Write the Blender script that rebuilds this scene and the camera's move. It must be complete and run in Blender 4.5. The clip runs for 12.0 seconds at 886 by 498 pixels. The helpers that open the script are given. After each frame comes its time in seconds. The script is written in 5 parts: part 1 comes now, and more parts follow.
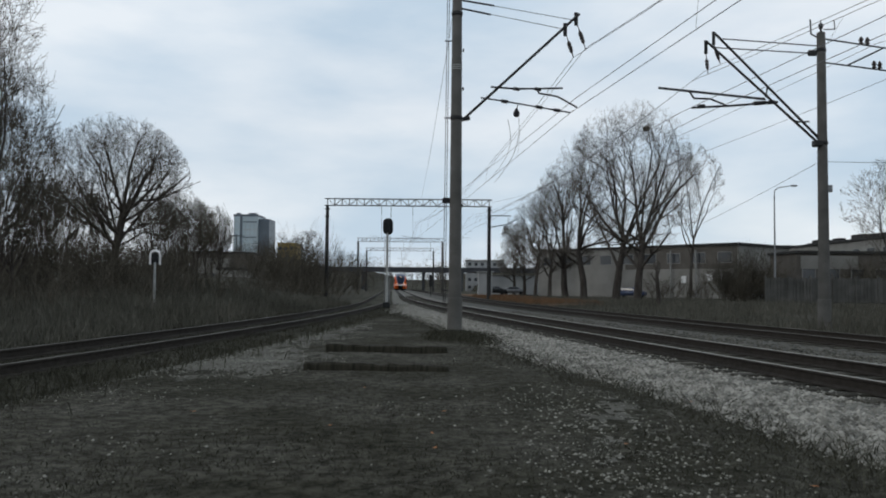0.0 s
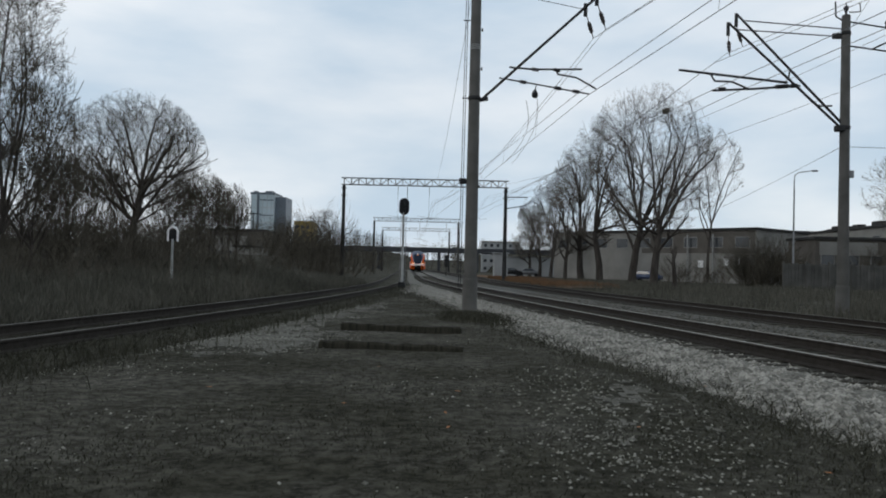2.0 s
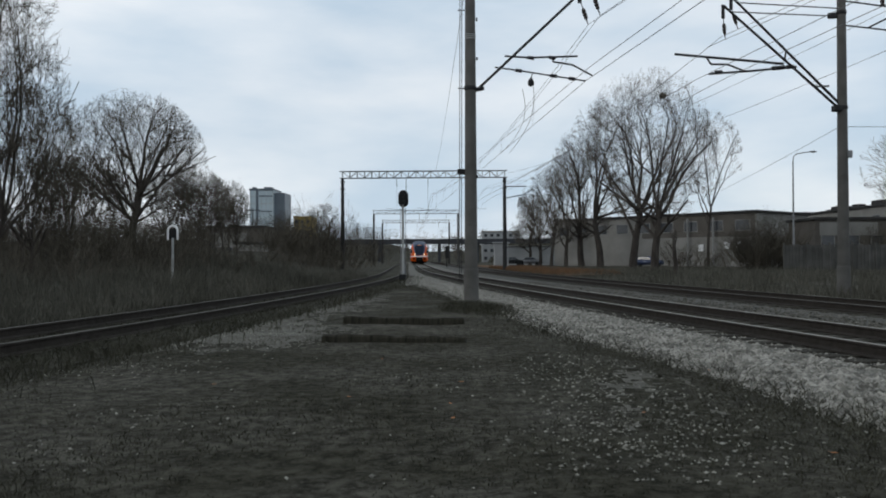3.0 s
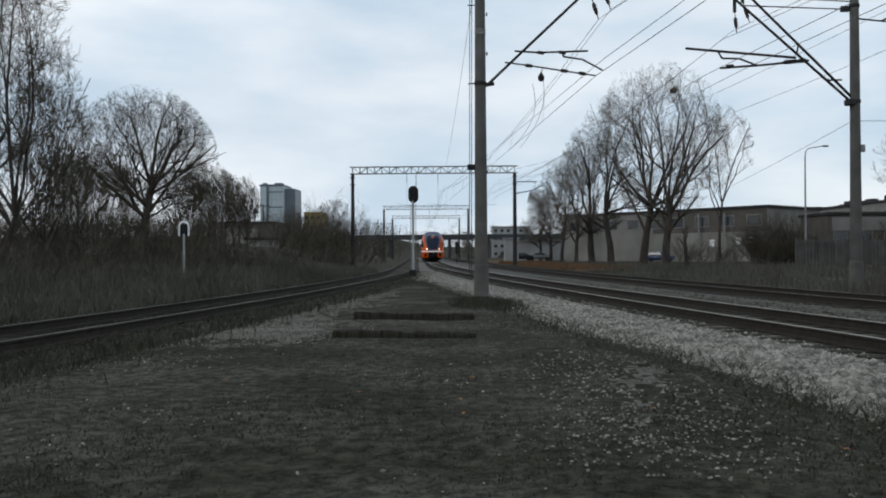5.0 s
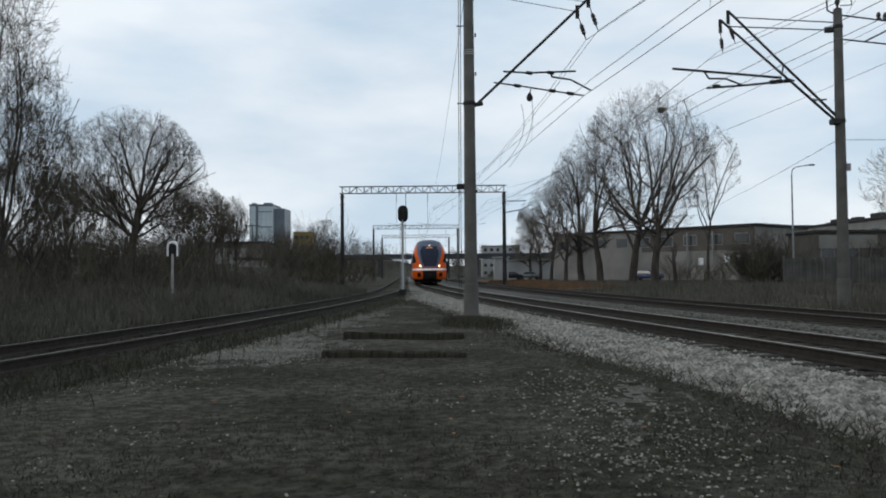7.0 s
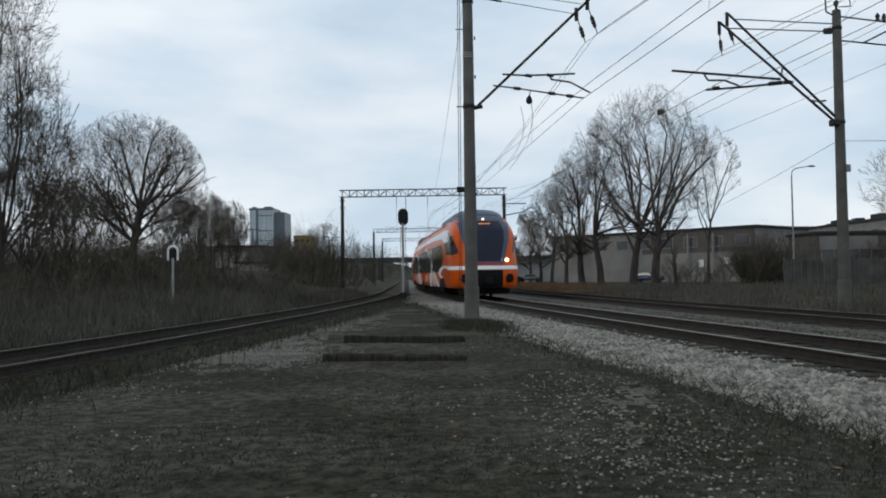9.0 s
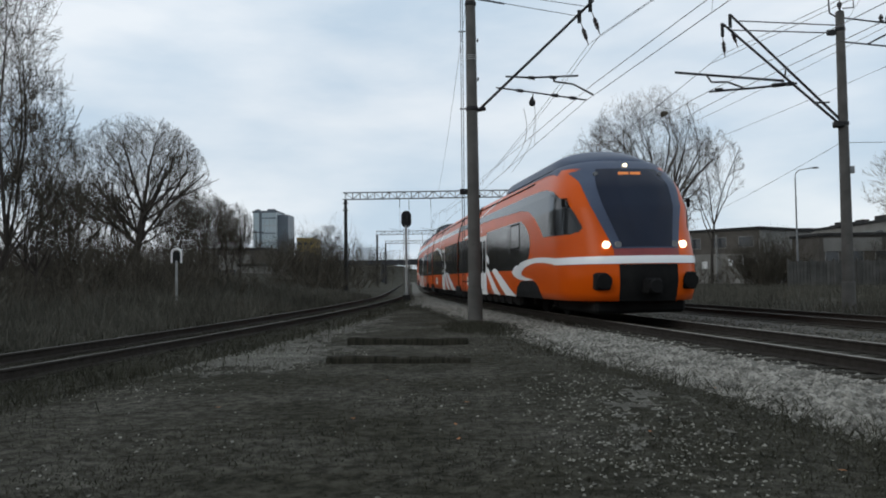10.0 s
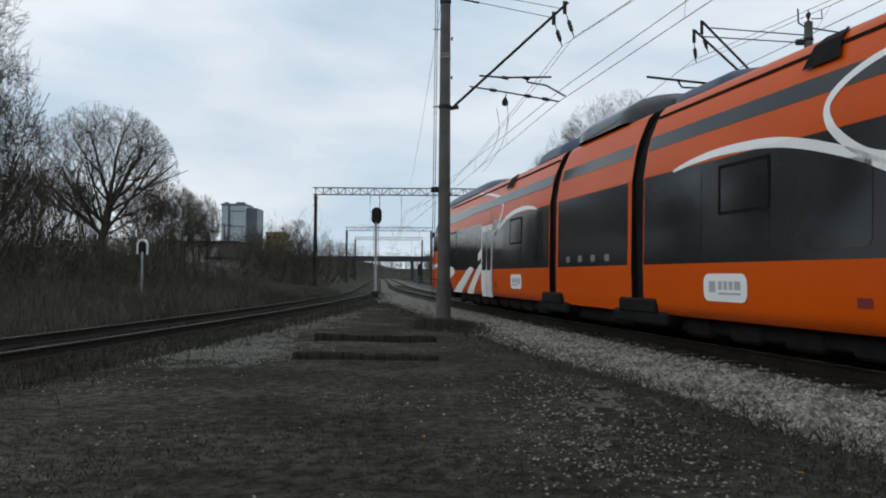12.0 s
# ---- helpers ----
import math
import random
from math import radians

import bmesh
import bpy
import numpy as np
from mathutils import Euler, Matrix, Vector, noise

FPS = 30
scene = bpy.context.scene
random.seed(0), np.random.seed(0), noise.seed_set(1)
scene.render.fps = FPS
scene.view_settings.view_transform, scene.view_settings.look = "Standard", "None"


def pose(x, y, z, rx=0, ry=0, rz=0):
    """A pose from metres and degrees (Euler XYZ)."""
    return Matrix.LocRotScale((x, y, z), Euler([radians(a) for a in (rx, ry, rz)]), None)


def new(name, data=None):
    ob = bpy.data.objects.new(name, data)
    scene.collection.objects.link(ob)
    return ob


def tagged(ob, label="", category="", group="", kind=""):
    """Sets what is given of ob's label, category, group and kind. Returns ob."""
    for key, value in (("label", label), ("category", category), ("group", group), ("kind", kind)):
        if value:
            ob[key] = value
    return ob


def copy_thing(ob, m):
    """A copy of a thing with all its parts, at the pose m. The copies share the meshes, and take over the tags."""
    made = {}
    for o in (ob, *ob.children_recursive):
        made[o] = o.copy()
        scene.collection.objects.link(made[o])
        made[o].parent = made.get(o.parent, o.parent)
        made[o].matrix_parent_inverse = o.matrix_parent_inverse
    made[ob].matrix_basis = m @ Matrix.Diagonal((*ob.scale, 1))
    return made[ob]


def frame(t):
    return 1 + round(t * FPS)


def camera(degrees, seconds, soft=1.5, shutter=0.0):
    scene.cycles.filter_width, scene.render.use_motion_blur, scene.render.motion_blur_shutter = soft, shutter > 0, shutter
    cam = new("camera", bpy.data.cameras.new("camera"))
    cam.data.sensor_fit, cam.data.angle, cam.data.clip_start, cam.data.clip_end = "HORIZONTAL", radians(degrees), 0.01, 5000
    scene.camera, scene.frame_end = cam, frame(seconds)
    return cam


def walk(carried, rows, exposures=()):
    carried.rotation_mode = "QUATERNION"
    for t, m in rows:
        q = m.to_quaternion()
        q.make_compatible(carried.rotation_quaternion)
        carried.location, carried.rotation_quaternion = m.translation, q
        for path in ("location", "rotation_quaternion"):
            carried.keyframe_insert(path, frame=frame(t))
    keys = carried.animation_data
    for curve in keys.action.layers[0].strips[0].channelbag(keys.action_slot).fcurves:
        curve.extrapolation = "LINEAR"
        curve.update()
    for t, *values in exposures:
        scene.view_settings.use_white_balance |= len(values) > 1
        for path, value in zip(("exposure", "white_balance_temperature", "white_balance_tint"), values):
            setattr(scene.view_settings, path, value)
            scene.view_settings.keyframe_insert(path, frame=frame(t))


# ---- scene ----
# ---- camera ----
EYE = (0.0, 0.0, 1.31)
cam = camera(57.0, 12.0, soft=1.9)
TURNS = [  # seconds, yaw, pitch, roll
    (0.0, -0.10, 2.65, -0.49), (0.5, 0.31, 2.17, -1.37), (1.0, 0.33, 1.52, -2.19), (1.5, 0.69, 1.46, -1.18),
    (2.0, 0.98, 1.27, -1.36), (2.5, 0.63, 1.12, 1.07), (3.0, 1.03, 0.65, 0.23), (3.9, 1.50, 0.80, 0.37), (4.8, 1.88, 1.10, 0.51),
    (5.0, 1.74, 0.34, 0.30), (5.5, 1.58, 0.55, 0.0), (6.0, 1.17, 0.87, 0.25), (6.5, 1.13, 1.33, 0.44),
    (7.0, 1.02, 1.69, 0.51), (8.0, 1.02, 1.82, 0.66), (9.0, 1.05, 1.90, 0.78), (9.5, 1.17, 1.99, 0.89), (10.0, 1.28, 2.06, 0.85),
    (10.5, 1.29, 2.11, 0.75), (11.0, 1.14, 2.17, 0.55), (11.5, 0.42, 2.16, 0.34), (12.0, -0.89, 1.89, -0.39),
]
walk(cam, [(t, pose(*EYE, 90 + pitch, roll, yaw)) for t, yaw, pitch, roll in TURNS],
     exposures=[(0.0, 0.0), (3.0, 0.0), (5.0, 0.08), (7.0, 0.08), (9.5, 0.06), (10.5, 0.03), (12.0, 0.03)])

# ---- light ----
SUN_ELEVATION, SUN_ROTATION = 24.0, 250.0
world = bpy.data.worlds.new("overcast_sky")
scene.world = world
world.use_nodes = True
wn, wl = world.node_tree.nodes, world.node_tree.links
wn.clear()
w_out, w_bg = wn.new("ShaderNodeOutputWorld"), wn.new("ShaderNodeBackground")
sky = wn.new("ShaderNodeTexSky")
sky.sky_type, sky.sun_disc = "NISHITA", False
sky.sun_elevation, sky.sun_rotation = radians(SUN_ELEVATION), radians(SUN_ROTATION)
w_co, w_map = wn.new("ShaderNodeTexCoord"), wn.new("ShaderNodeMapping")
w_map.inputs["Scale"].default_value = (1.0, 1.0, 3.2)
w_n1, w_n2 = wn.new("ShaderNodeTexNoise"), wn.new("ShaderNodeTexNoise")
w_n1.inputs["Scale"].default_value, w_n1.inputs["Detail"].default_value = 2.6, 7
w_n2.inputs["Scale"].default_value, w_n2.inputs["Detail"].default_value = 1.1, 3
w_r1 = wn.new("ShaderNodeValToRGB")
w_r1.color_ramp.elements[0].position, w_r1.color_ramp.elements[0].color = 0.38, (5.5, 6.75, 8.0, 1)
w_r1.color_ramp.elements[1].position, w_r1.color_ramp.elements[1].color = 0.62, (8.2, 8.8, 9.4, 1)
w_mix = wn.new("ShaderNodeMix")
w_mix.data_type = "RGBA"
w_r2 = wn.new("ShaderNodeMapRange")
w_r2.inputs["From Min"].default_value, w_r2.inputs["From Max"].default_value = 0.35, 0.75
w_r2.inputs["To Min"].default_value, w_r2.inputs["To Max"].default_value = 1.0, 0.86
wl.new(w_co.outputs["Generated"], w_map.inputs["Vector"])
wl.new(w_map.outputs["Vector"], w_n1.inputs["Vector"])
wl.new(w_map.outputs["Vector"], w_n2.inputs["Vector"])
wl.new(w_n1.outputs["Fac"], w_r1.inputs["Fac"])
wl.new(w_n2.outputs["Fac"], w_r2.inputs["Value"])
wl.new(w_r2.outputs["Result"], w_mix.inputs["Factor"])
wl.new(sky.outputs["Color"], w_mix.inputs["A"])
wl.new(w_r1.outputs["Color"], w_mix.inputs["B"])
wl.new(w_mix.outputs["Result"], w_bg.inputs["Color"])
w_bg.inputs["Strength"].default_value = 0.1
wl.new(w_bg.outputs["Background"], w_out.inputs["Surface"])
sun = new("sun", bpy.data.lights.new("sun", "SUN"))
sun.data.energy, sun.data.angle, sun.data.color = 0.5, radians(20), (1.0, 0.96, 0.9)
sun.matrix_world = pose(0, 0, 60, 90 - SUN_ELEVATION, 0, 180 - SUN_ROTATION)


# ---- materials ----
def material(name, a, b, scale=6.0, rough=0.85, metal=0.0, bump=0.3, fine=60.0, spec=0.3, random_shift=0.0, island=False, stretch=(1, 1, 1), emit=0.0):
    """Two base colours mixed by noise at two scales, with a fine relief."""
    m = bpy.data.materials.new(name)
    m.use_nodes = True
    n, l = m.node_tree.nodes, m.node_tree.links
    p = n["Principled BSDF"]
    co, mp = n.new("ShaderNodeTexCoord"), n.new("ShaderNodeMapping")
    mp.inputs["Scale"].default_value = stretch
    l.new(co.outputs["Object"], mp.inputs["Vector"])
    big, small = n.new("ShaderNodeTexNoise"), n.new("ShaderNodeTexNoise")
    big.inputs["Scale"].default_value, big.inputs["Detail"].default_value = scale, 6
    small.inputs["Scale"].default_value, small.inputs["Detail"].default_value = fine, 4
    l.new(mp.outputs["Vector"], big.inputs["Vector"])
    l.new(mp.outputs["Vector"], small.inputs["Vector"])
    add = n.new("ShaderNodeMath")
    add.operation = "MULTIPLY_ADD"
    add.inputs[1].default_value = 0.45
    l.new(small.outputs["Fac"], add.inputs[0])
    l.new(big.outputs["Fac"], add.inputs[2])
    rng = n.new("ShaderNodeMapRange")
    rng.inputs["From Min"].default_value, rng.inputs["From Max"].default_value = 0.48, 0.98
    l.new(add.outputs[0], rng.inputs["Value"])
    fac = rng.outputs["Result"]
    if random_shift:
        src = n.new("ShaderNodeNewGeometry").outputs["Random Per Island"] if island else n.new("ShaderNodeObjectInfo").outputs["Random"]
        sh = n.new("ShaderNodeMath")
        sh.operation = "MULTIPLY_ADD"
        sh.inputs[1].default_value, sh.use_clamp = random_shift, True
        sub = n.new("ShaderNodeMath")
        sub.operation = "SUBTRACT"
        sub.inputs[1].default_value = 0.5
        l.new(src, sub.inputs[0])
        l.new(sub.outputs[0], sh.inputs[0])
        l.new(fac, sh.inputs[2])
        fac = sh.outputs[0]
    mix = n.new("ShaderNodeMix")
    mix.data_type = "RGBA"
    mix.inputs["A"].default_value, mix.inputs["B"].default_value = (*a, 1), (*b, 1)
    l.new(fac, mix.inputs["Factor"])
    l.new(mix.outputs["Result"], p.inputs["Base Color"])
    p.inputs["Roughness"].default_value, p.inputs["Metallic"].default_value = rough, metal
    p.inputs["Specular IOR Level"].default_value = spec
    if bump:
        bp = n.new("ShaderNodeBump")
        bp.inputs["Strength"].default_value, bp.inputs["Distance"].default_value = bump, 0.02
        l.new(small.outputs["Fac"], bp.inputs["Height"])
        l.new(bp.outputs["Normal"], p.inputs["Normal"])
    if emit:
        l.new(mix.outputs["Result"], p.inputs["Emission Color"])
        p.inputs["Emission Strength"].default_value = emit
    return m


def ground_material():
    """Trodden winter turf: dark grass, bare soil and gritty pale wear, at three scales."""
    m = bpy.data.materials.new("trodden_grass_soil")
    m.use_nodes = True
    n, l = m.node_tree.nodes, m.node_tree.links
    p = n["Principled BSDF"]
    p.inputs["Roughness"].default_value, p.inputs["Specular IOR Level"].default_value = 1.0, 0.05
    co = n.new("ShaderNodeTexCoord")

    def tex(scale, detail, lo, hi, rough=0.6):
        t, r = n.new("ShaderNodeTexNoise"), n.new("ShaderNodeMapRange")
        t.inputs["Scale"].default_value, t.inputs["Detail"].default_value, t.inputs["Roughness"].default_value = scale, detail, rough
        r.inputs["From Min"].default_value, r.inputs["From Max"].default_value = lo, hi
        l.new(co.outputs["Object"], t.inputs["Vector"])
        l.new(t.outputs["Fac"], r.inputs["Value"])
        return r.outputs["Result"], t.outputs["Fac"]

    def mixed(fac, a, b):
        x = n.new("ShaderNodeMix")
        x.data_type = "RGBA"
        l.new(fac, x.inputs["Factor"])
        for k, v in (("A", a), ("B", b)):
            if isinstance(v, tuple):
                x.inputs[k].default_value = (*v, 1)
            else:
                l.new(v, x.inputs[k])
        return x.outputs["Result"]

    wide, _ = tex(0.42, 6, 0.42, 0.62)
    mid, _ = tex(1.5, 8, 0.38, 0.62, 0.72)
    grit, raw = tex(26.0, 5, 0.50, 0.72, 0.75)
    tuft, tuft_raw = tex(7.5, 5, 0.40, 0.62, 0.6)
    turf = mixed(mid, mixed(tuft, (0.013, 0.0125, 0.008), (0.040, 0.038, 0.0275)), mixed(tuft, (0.024, 0.0225, 0.0155), (0.070, 0.066, 0.050)))
    soil = mixed(mid, mixed(tuft, (0.026, 0.0240, 0.0185), (0.072, 0.068, 0.055)), mixed(tuft, (0.045, 0.0420, 0.034), (0.115, 0.109, 0.090)))
    base = mixed(wide, turf, soil)
    l.new(mixed(grit, base, mixed(wide, (0.064, 0.061, 0.047), (0.140, 0.133, 0.112))), p.inputs["Base Color"])
    rise = n.new("ShaderNodeMath")
    rise.operation = "MULTIPLY_ADD"
    rise.inputs[1].default_value = 1.6
    l.new(tuft_raw, rise.inputs[0])
    l.new(raw, rise.inputs[2])
    bp = n.new("ShaderNodeBump")
    bp.inputs["Strength"].default_value, bp.inputs["Distance"].default_value = 0.9, 0.03
    l.new(rise.outputs[0], bp.inputs["Height"])
    l.new(bp.outputs["Normal"], p.inputs["Normal"])
    return m


GROUND = ground_material()
BALLAST = material("ballast_gravel", (0.080, 0.076, 0.065), (0.160, 0.153, 0.132), 5, 0.95, 0, 0.9, 22, 0.2)
STONE = material("ballast_stone", (0.085, 0.081, 0.070), (0.335, 0.320, 0.283), 2.0, 0.9, 0, 0.4, 40, 0.2, 0.9, True)
TRACKBED = material("oily_trackbed", (0.0173, 0.0166, 0.0128), (0.0457, 0.0434, 0.0345), 3, 0.95, 0, 0.9, 20, 0.2)
BALLAST_DARK = material("dirty_ballast", (0.0383, 0.0367, 0.0321), (0.0956, 0.0918, 0.0803), 5, 0.95, 0, 0.9, 22, 0.2)
STONE_DARK = material("dirty_ballast_stone", (0.036, 0.034, 0.028), (0.145, 0.138, 0.118), 2.0, 0.95, 0, 0.4, 40, 0.15, 0.9, True)
RAIL_SIDE = material("rusty_rail_steel", (0.020, 0.017, 0.014), (0.042, 0.036, 0.031), 8, 0.85, 0.1, 0.3, 60, 0.15)
RAIL_HEAD = material("worn_rail_head", (0.16, 0.145, 0.125), (0.27, 0.25, 0.225), 3, 0.6, 0.35, 0.1, 80)
# dull rusty heads; the paler colour paints broken highlights along the rail
RAIL_DULL = material("rusty_rail_head_highlights", (0.034, 0.030, 0.025), (0.120, 0.110, 0.096), 0.7, 0.75, 0.2, 0.1, 80)
SLEEPER = material("oily_sleeper_wood", (0.0195, 0.0173, 0.0129), (0.0562, 0.0510, 0.0387), 3, 0.9, 0, 0.6, 25, 0.2, 0.6, False, (1, 8, 1))
CONCRETE = material("weathered_concrete", (0.0513, 0.0490, 0.0450), (0.1068, 0.1020, 0.0940), 1.6, 0.92, 0, 0.4, 40, 0.2, 0.3)
CONCRETE_LIGHT = material("pale_concrete", (0.17, 0.17, 0.16), (0.30, 0.30, 0.29), 1.6, 0.9, 0, 0.4, 40, 0.2)
OLD_WOOD = material("rotten_dark_timber", (0.0165, 0.0153, 0.0112), (0.049, 0.0455, 0.034), 3, 0.95, 0, 0.7, 25, 0.1, 0, False, (8, 1, 1))
CONCRETE_MID = material("foundation_concrete", (0.0722, 0.0696, 0.0640), (0.1292, 0.1240, 0.1144), 1.6, 0.92, 0, 0.4, 40, 0.2)
DARK_STEEL = material("dark_painted_steel", (0.0126, 0.0126, 0.0133), (0.0350, 0.0350, 0.0350), 6, 0.7, 0.2, 0.2, 60)
GREY_STEEL = material("galvanised_grey_steel", (0.13, 0.135, 0.14), (0.26, 0.265, 0.27), 4, 0.6, 0.4, 0.2, 60)
PALE_STEEL = material("pale_painted_steel", (0.22, 0.225, 0.22), (0.38, 0.38, 0.37), 4, 0.6, 0.0, 0.2, 60)
BLACK = material("matt_black_paint", (0.008, 0.008, 0.009), (0.02, 0.02, 0.021), 6, 0.8, 0, 0.2, 60)
WHITE = material("white_paint", (0.55, 0.55, 0.54), (0.75, 0.75, 0.74), 4, 0.6, 0, 0.1, 60)
INSULATOR = material("brown_glazed_porcelain", (0.02, 0.014, 0.012), (0.04, 0.03, 0.025), 6, 0.3, 0, 0.0, 60)
WIRE = material("oxidised_wire", (0.10, 0.105, 0.11), (0.17, 0.175, 0.18), 2, 0.6, 0.5, 0.0, 60)
BARK = material("grey_brown_bark", (0.026, 0.022, 0.019), (0.075, 0.066, 0.058), 2.5, 0.95, 0, 0.7, 14, 0.1, 0, False, (1, 1, 0.3))
TWIG = material("bare_twigs", (0.0675, 0.0596, 0.0513), (0.1519, 0.1350, 0.1154), 0.6, 0.95, 0, 0.0, 9, 0.1, 0.5, True)
TWIG_DARK = material("dark_brush_twigs", (0.0232, 0.0211, 0.0154), (0.0654, 0.0579, 0.0417), 0.6, 0.95, 0, 0.0, 9, 0.1, 0.5, True)
BRUSH_TWIG = material("grey_brown_brush_twigs", (0.039, 0.035, 0.027), (0.114, 0.101, 0.080), 0.5, 0.95, 0, 0.0, 9, 0.1, 0.7, True)
WORN = material("worn_gravelly_soil", (0.058, 0.055, 0.045), (0.150, 0.143, 0.122), 1.6, 0.95, 0, 0.9, 34, 0.1)
DRY_GRASS = material("dry_grass_blades", (0.037, 0.036, 0.028), (0.118, 0.113, 0.092), 0.35, 0.95, 0, 0.0, 9, 0.1, 0.7, True)
LAWN = material("short_winter_grass", (0.0258, 0.0258, 0.0176), (0.0607, 0.0584, 0.0431), 0.5, 0.95, 0, 0.0, 9, 0.1, 0.7, True)
LEAF = material("fallen_orange_leaf", (0.20, 0.075, 0.03), (0.36, 0.16, 0.06), 6, 0.8, 0, 0.1, 60)
PEBBLE = material("pale_pebble", (0.075, 0.072, 0.060), (0.30, 0.290, 0.250), 3, 0.9, 0, 0.2, 60, 0.2, 0.9, True)
RUST_GRASS = material("rust_brown_dead_grass", (0.085, 0.048, 0.026), (0.17, 0.10, 0.055), 0.8, 0.95, 0, 0.2, 12, 0.1, 0.5, True)


# ---- mesh tools ----
def finish(name, bm, mats, parent=None, label="", smooth=False):
    me = bpy.data.meshes.new(name)
    bm.normal_update()
    bm.to_mesh(me)
    bm.free()
    for m in mats if isinstance(mats, (list, tuple)) else [mats]:
        me.materials.append(m)
    if smooth:
        me.polygons.foreach_set("use_smooth", [True] * len(me.polygons))
    ob = new(name, me)
    ob.parent = parent
    if label:
        tagged(ob, label)
    return ob


def part(name, bm, mat, parent, label="", smooth=False):
    """One bmesh as one mesh object under a thing or a part."""
    return finish(name, bm, mat, parent, label, smooth)


def raw_mesh(name, verts, faces, mats, parent=None, label="", mat_ids=None):
    me = bpy.data.meshes.new(name)
    me.from_pydata(verts.tolist() if hasattr(verts, "tolist") else verts, [], faces.tolist() if hasattr(faces, "tolist") else faces)
    for m in mats if isinstance(mats, (list, tuple)) else [mats]:
        me.materials.append(m)
    if mat_ids is not None:
        me.polygons.foreach_set("material_index", list(mat_ids))
    me.update()
    ob = new(name, me)
    ob.parent = parent
    if label:
        tagged(ob, label)
    return ob


def thing(name, label, category, m=None, group="", kind=""):
    ob = tagged(new(name), label, category, group, kind)
    if m is not None:
        ob.matrix_basis = m
    return ob


def box(bm, c, size, m=None, bevel=0.0):
    """A bevelled box of that size about c, turned by m."""
    mat = (m or Matrix()) @ Matrix.Translation(c) @ Matrix.Diagonal((*size, 1))
    r = bmesh.ops.create_cube(bm, size=1.0, matrix=mat)
    if bevel:
        edges = list({e for v in r["verts"] for e in v.link_edges})
        bmesh.ops.bevel(bm, geom=edges, offset=bevel, segments=1, affect="EDGES")
    return bm


def tube(bm, a, b, r0, r1=None, n=8, caps=True):
    a, b = Vector(a), Vector(b)
    r1 = r0 if r1 is None else r1
    d = b - a
    m = Matrix.Translation((a + b) / 2) @ d.to_track_quat("Z", "Y").to_matrix().to_4x4()
    bmesh.ops.create_cone(bm, cap_ends=caps, segments=n, radius1=r0, radius2=r1, depth=d.length, matrix=m)
    return bm


def tubes(bm, pts, r, n=6):
    for a, b in zip(pts, pts[1:]):
        tube(bm, a, b, r, r, n)
    return bm


def sweep(bm, pts, r, n=4):
    """One unbroken thin tube along a line of points."""
    pts = [Vector(p) for p in pts]
    rings = []
    for i, p in enumerate(pts):
        d = (pts[min(len(pts) - 1, i + 1)] - pts[max(0, i - 1)]).normalized()
        u = d.cross(Vector((0, 0, 1)) if abs(d.z) < 0.9 else Vector((1, 0, 0))).normalized()
        w = d.cross(u)
        rings.append([bm.verts.new(p + r * (u * math.cos(2 * math.pi * k / n) + w * math.sin(2 * math.pi * k / n))) for k in range(n)])
    for a, b in zip(rings, rings[1:]):
        for k in range(n):
            bm.faces.new((a[k], a[(k + 1) % n], b[(k + 1) % n], b[k]))
    return bm


def lathe(bm, prof, n=16, m=None):
    """A turned form about z from (radius, height) pairs."""
    m = m or Matrix()
    rings = []
    for r, z in prof:
        rings.append([bm.verts.new(m @ Vector((r * math.cos(2 * math.pi * k / n), r * math.sin(2 * math.pi * k / n), z))) for k in range(n)])
    for p, q in zip(rings, rings[1:]):
        for k in range(n):
            bm.faces.new((p[k], p[(k + 1) % n], q[(k + 1) % n], q[k]))
    bm.faces.new(rings[0][::-1])
    bm.faces.new(rings[-1])
    return bm


def B():
    return bmesh.new()


# ---- plan of the tracks ----
RAIL_TOP = 0.20


def main_x(y):
    d = max(0.0, 88.0 - y)
    return -3.13 - 0.06 * (y - 88.0) + 0.000765 * d * d


def main_slope(y):
    return -0.06 - 0.00153 * max(0.0, 88.0 - y)


def left_x(y):
    y0 = min(max(y, -14.0), 65.0)
    x = -4.96 + 0.16 * (y0 - 33.0) - 0.0017 * (y0 * y0 - 33.0 ** 2)
    return x + (y - y0) * left_slope(y)


def left_slope(y):
    return 0.16 - 0.0034 * min(max(y, -14.0), 65.0)


def normal_of(m):
    k = math.hypot(1, m)
    return 1 / k, -m / k


def main_at(y, off=0.0, z=0.0):
    nx, ny = normal_of(main_slope(y))
    return Vector((main_x(y) + off * nx, y + off * ny, z))


def left_at(y, off=0.0, z=0.0):
    nx, ny = normal_of(left_slope(y))
    return Vector((left_x(y) + off * nx, y + off * ny, z))


SECOND = 5.35  # spacing of the two main tracks


def second_at(y, off=0.0, z=0.0):
    return main_at(y, SECOND + off, z)


# ---- ground ----
def spread(points):
    out = []
    for a, b, step in points:
        out += list(np.arange(a, b, step))
    return out


def step(f):
    f = min(1.0, max(0.0, f))
    return f * f * (3 - 2 * f)


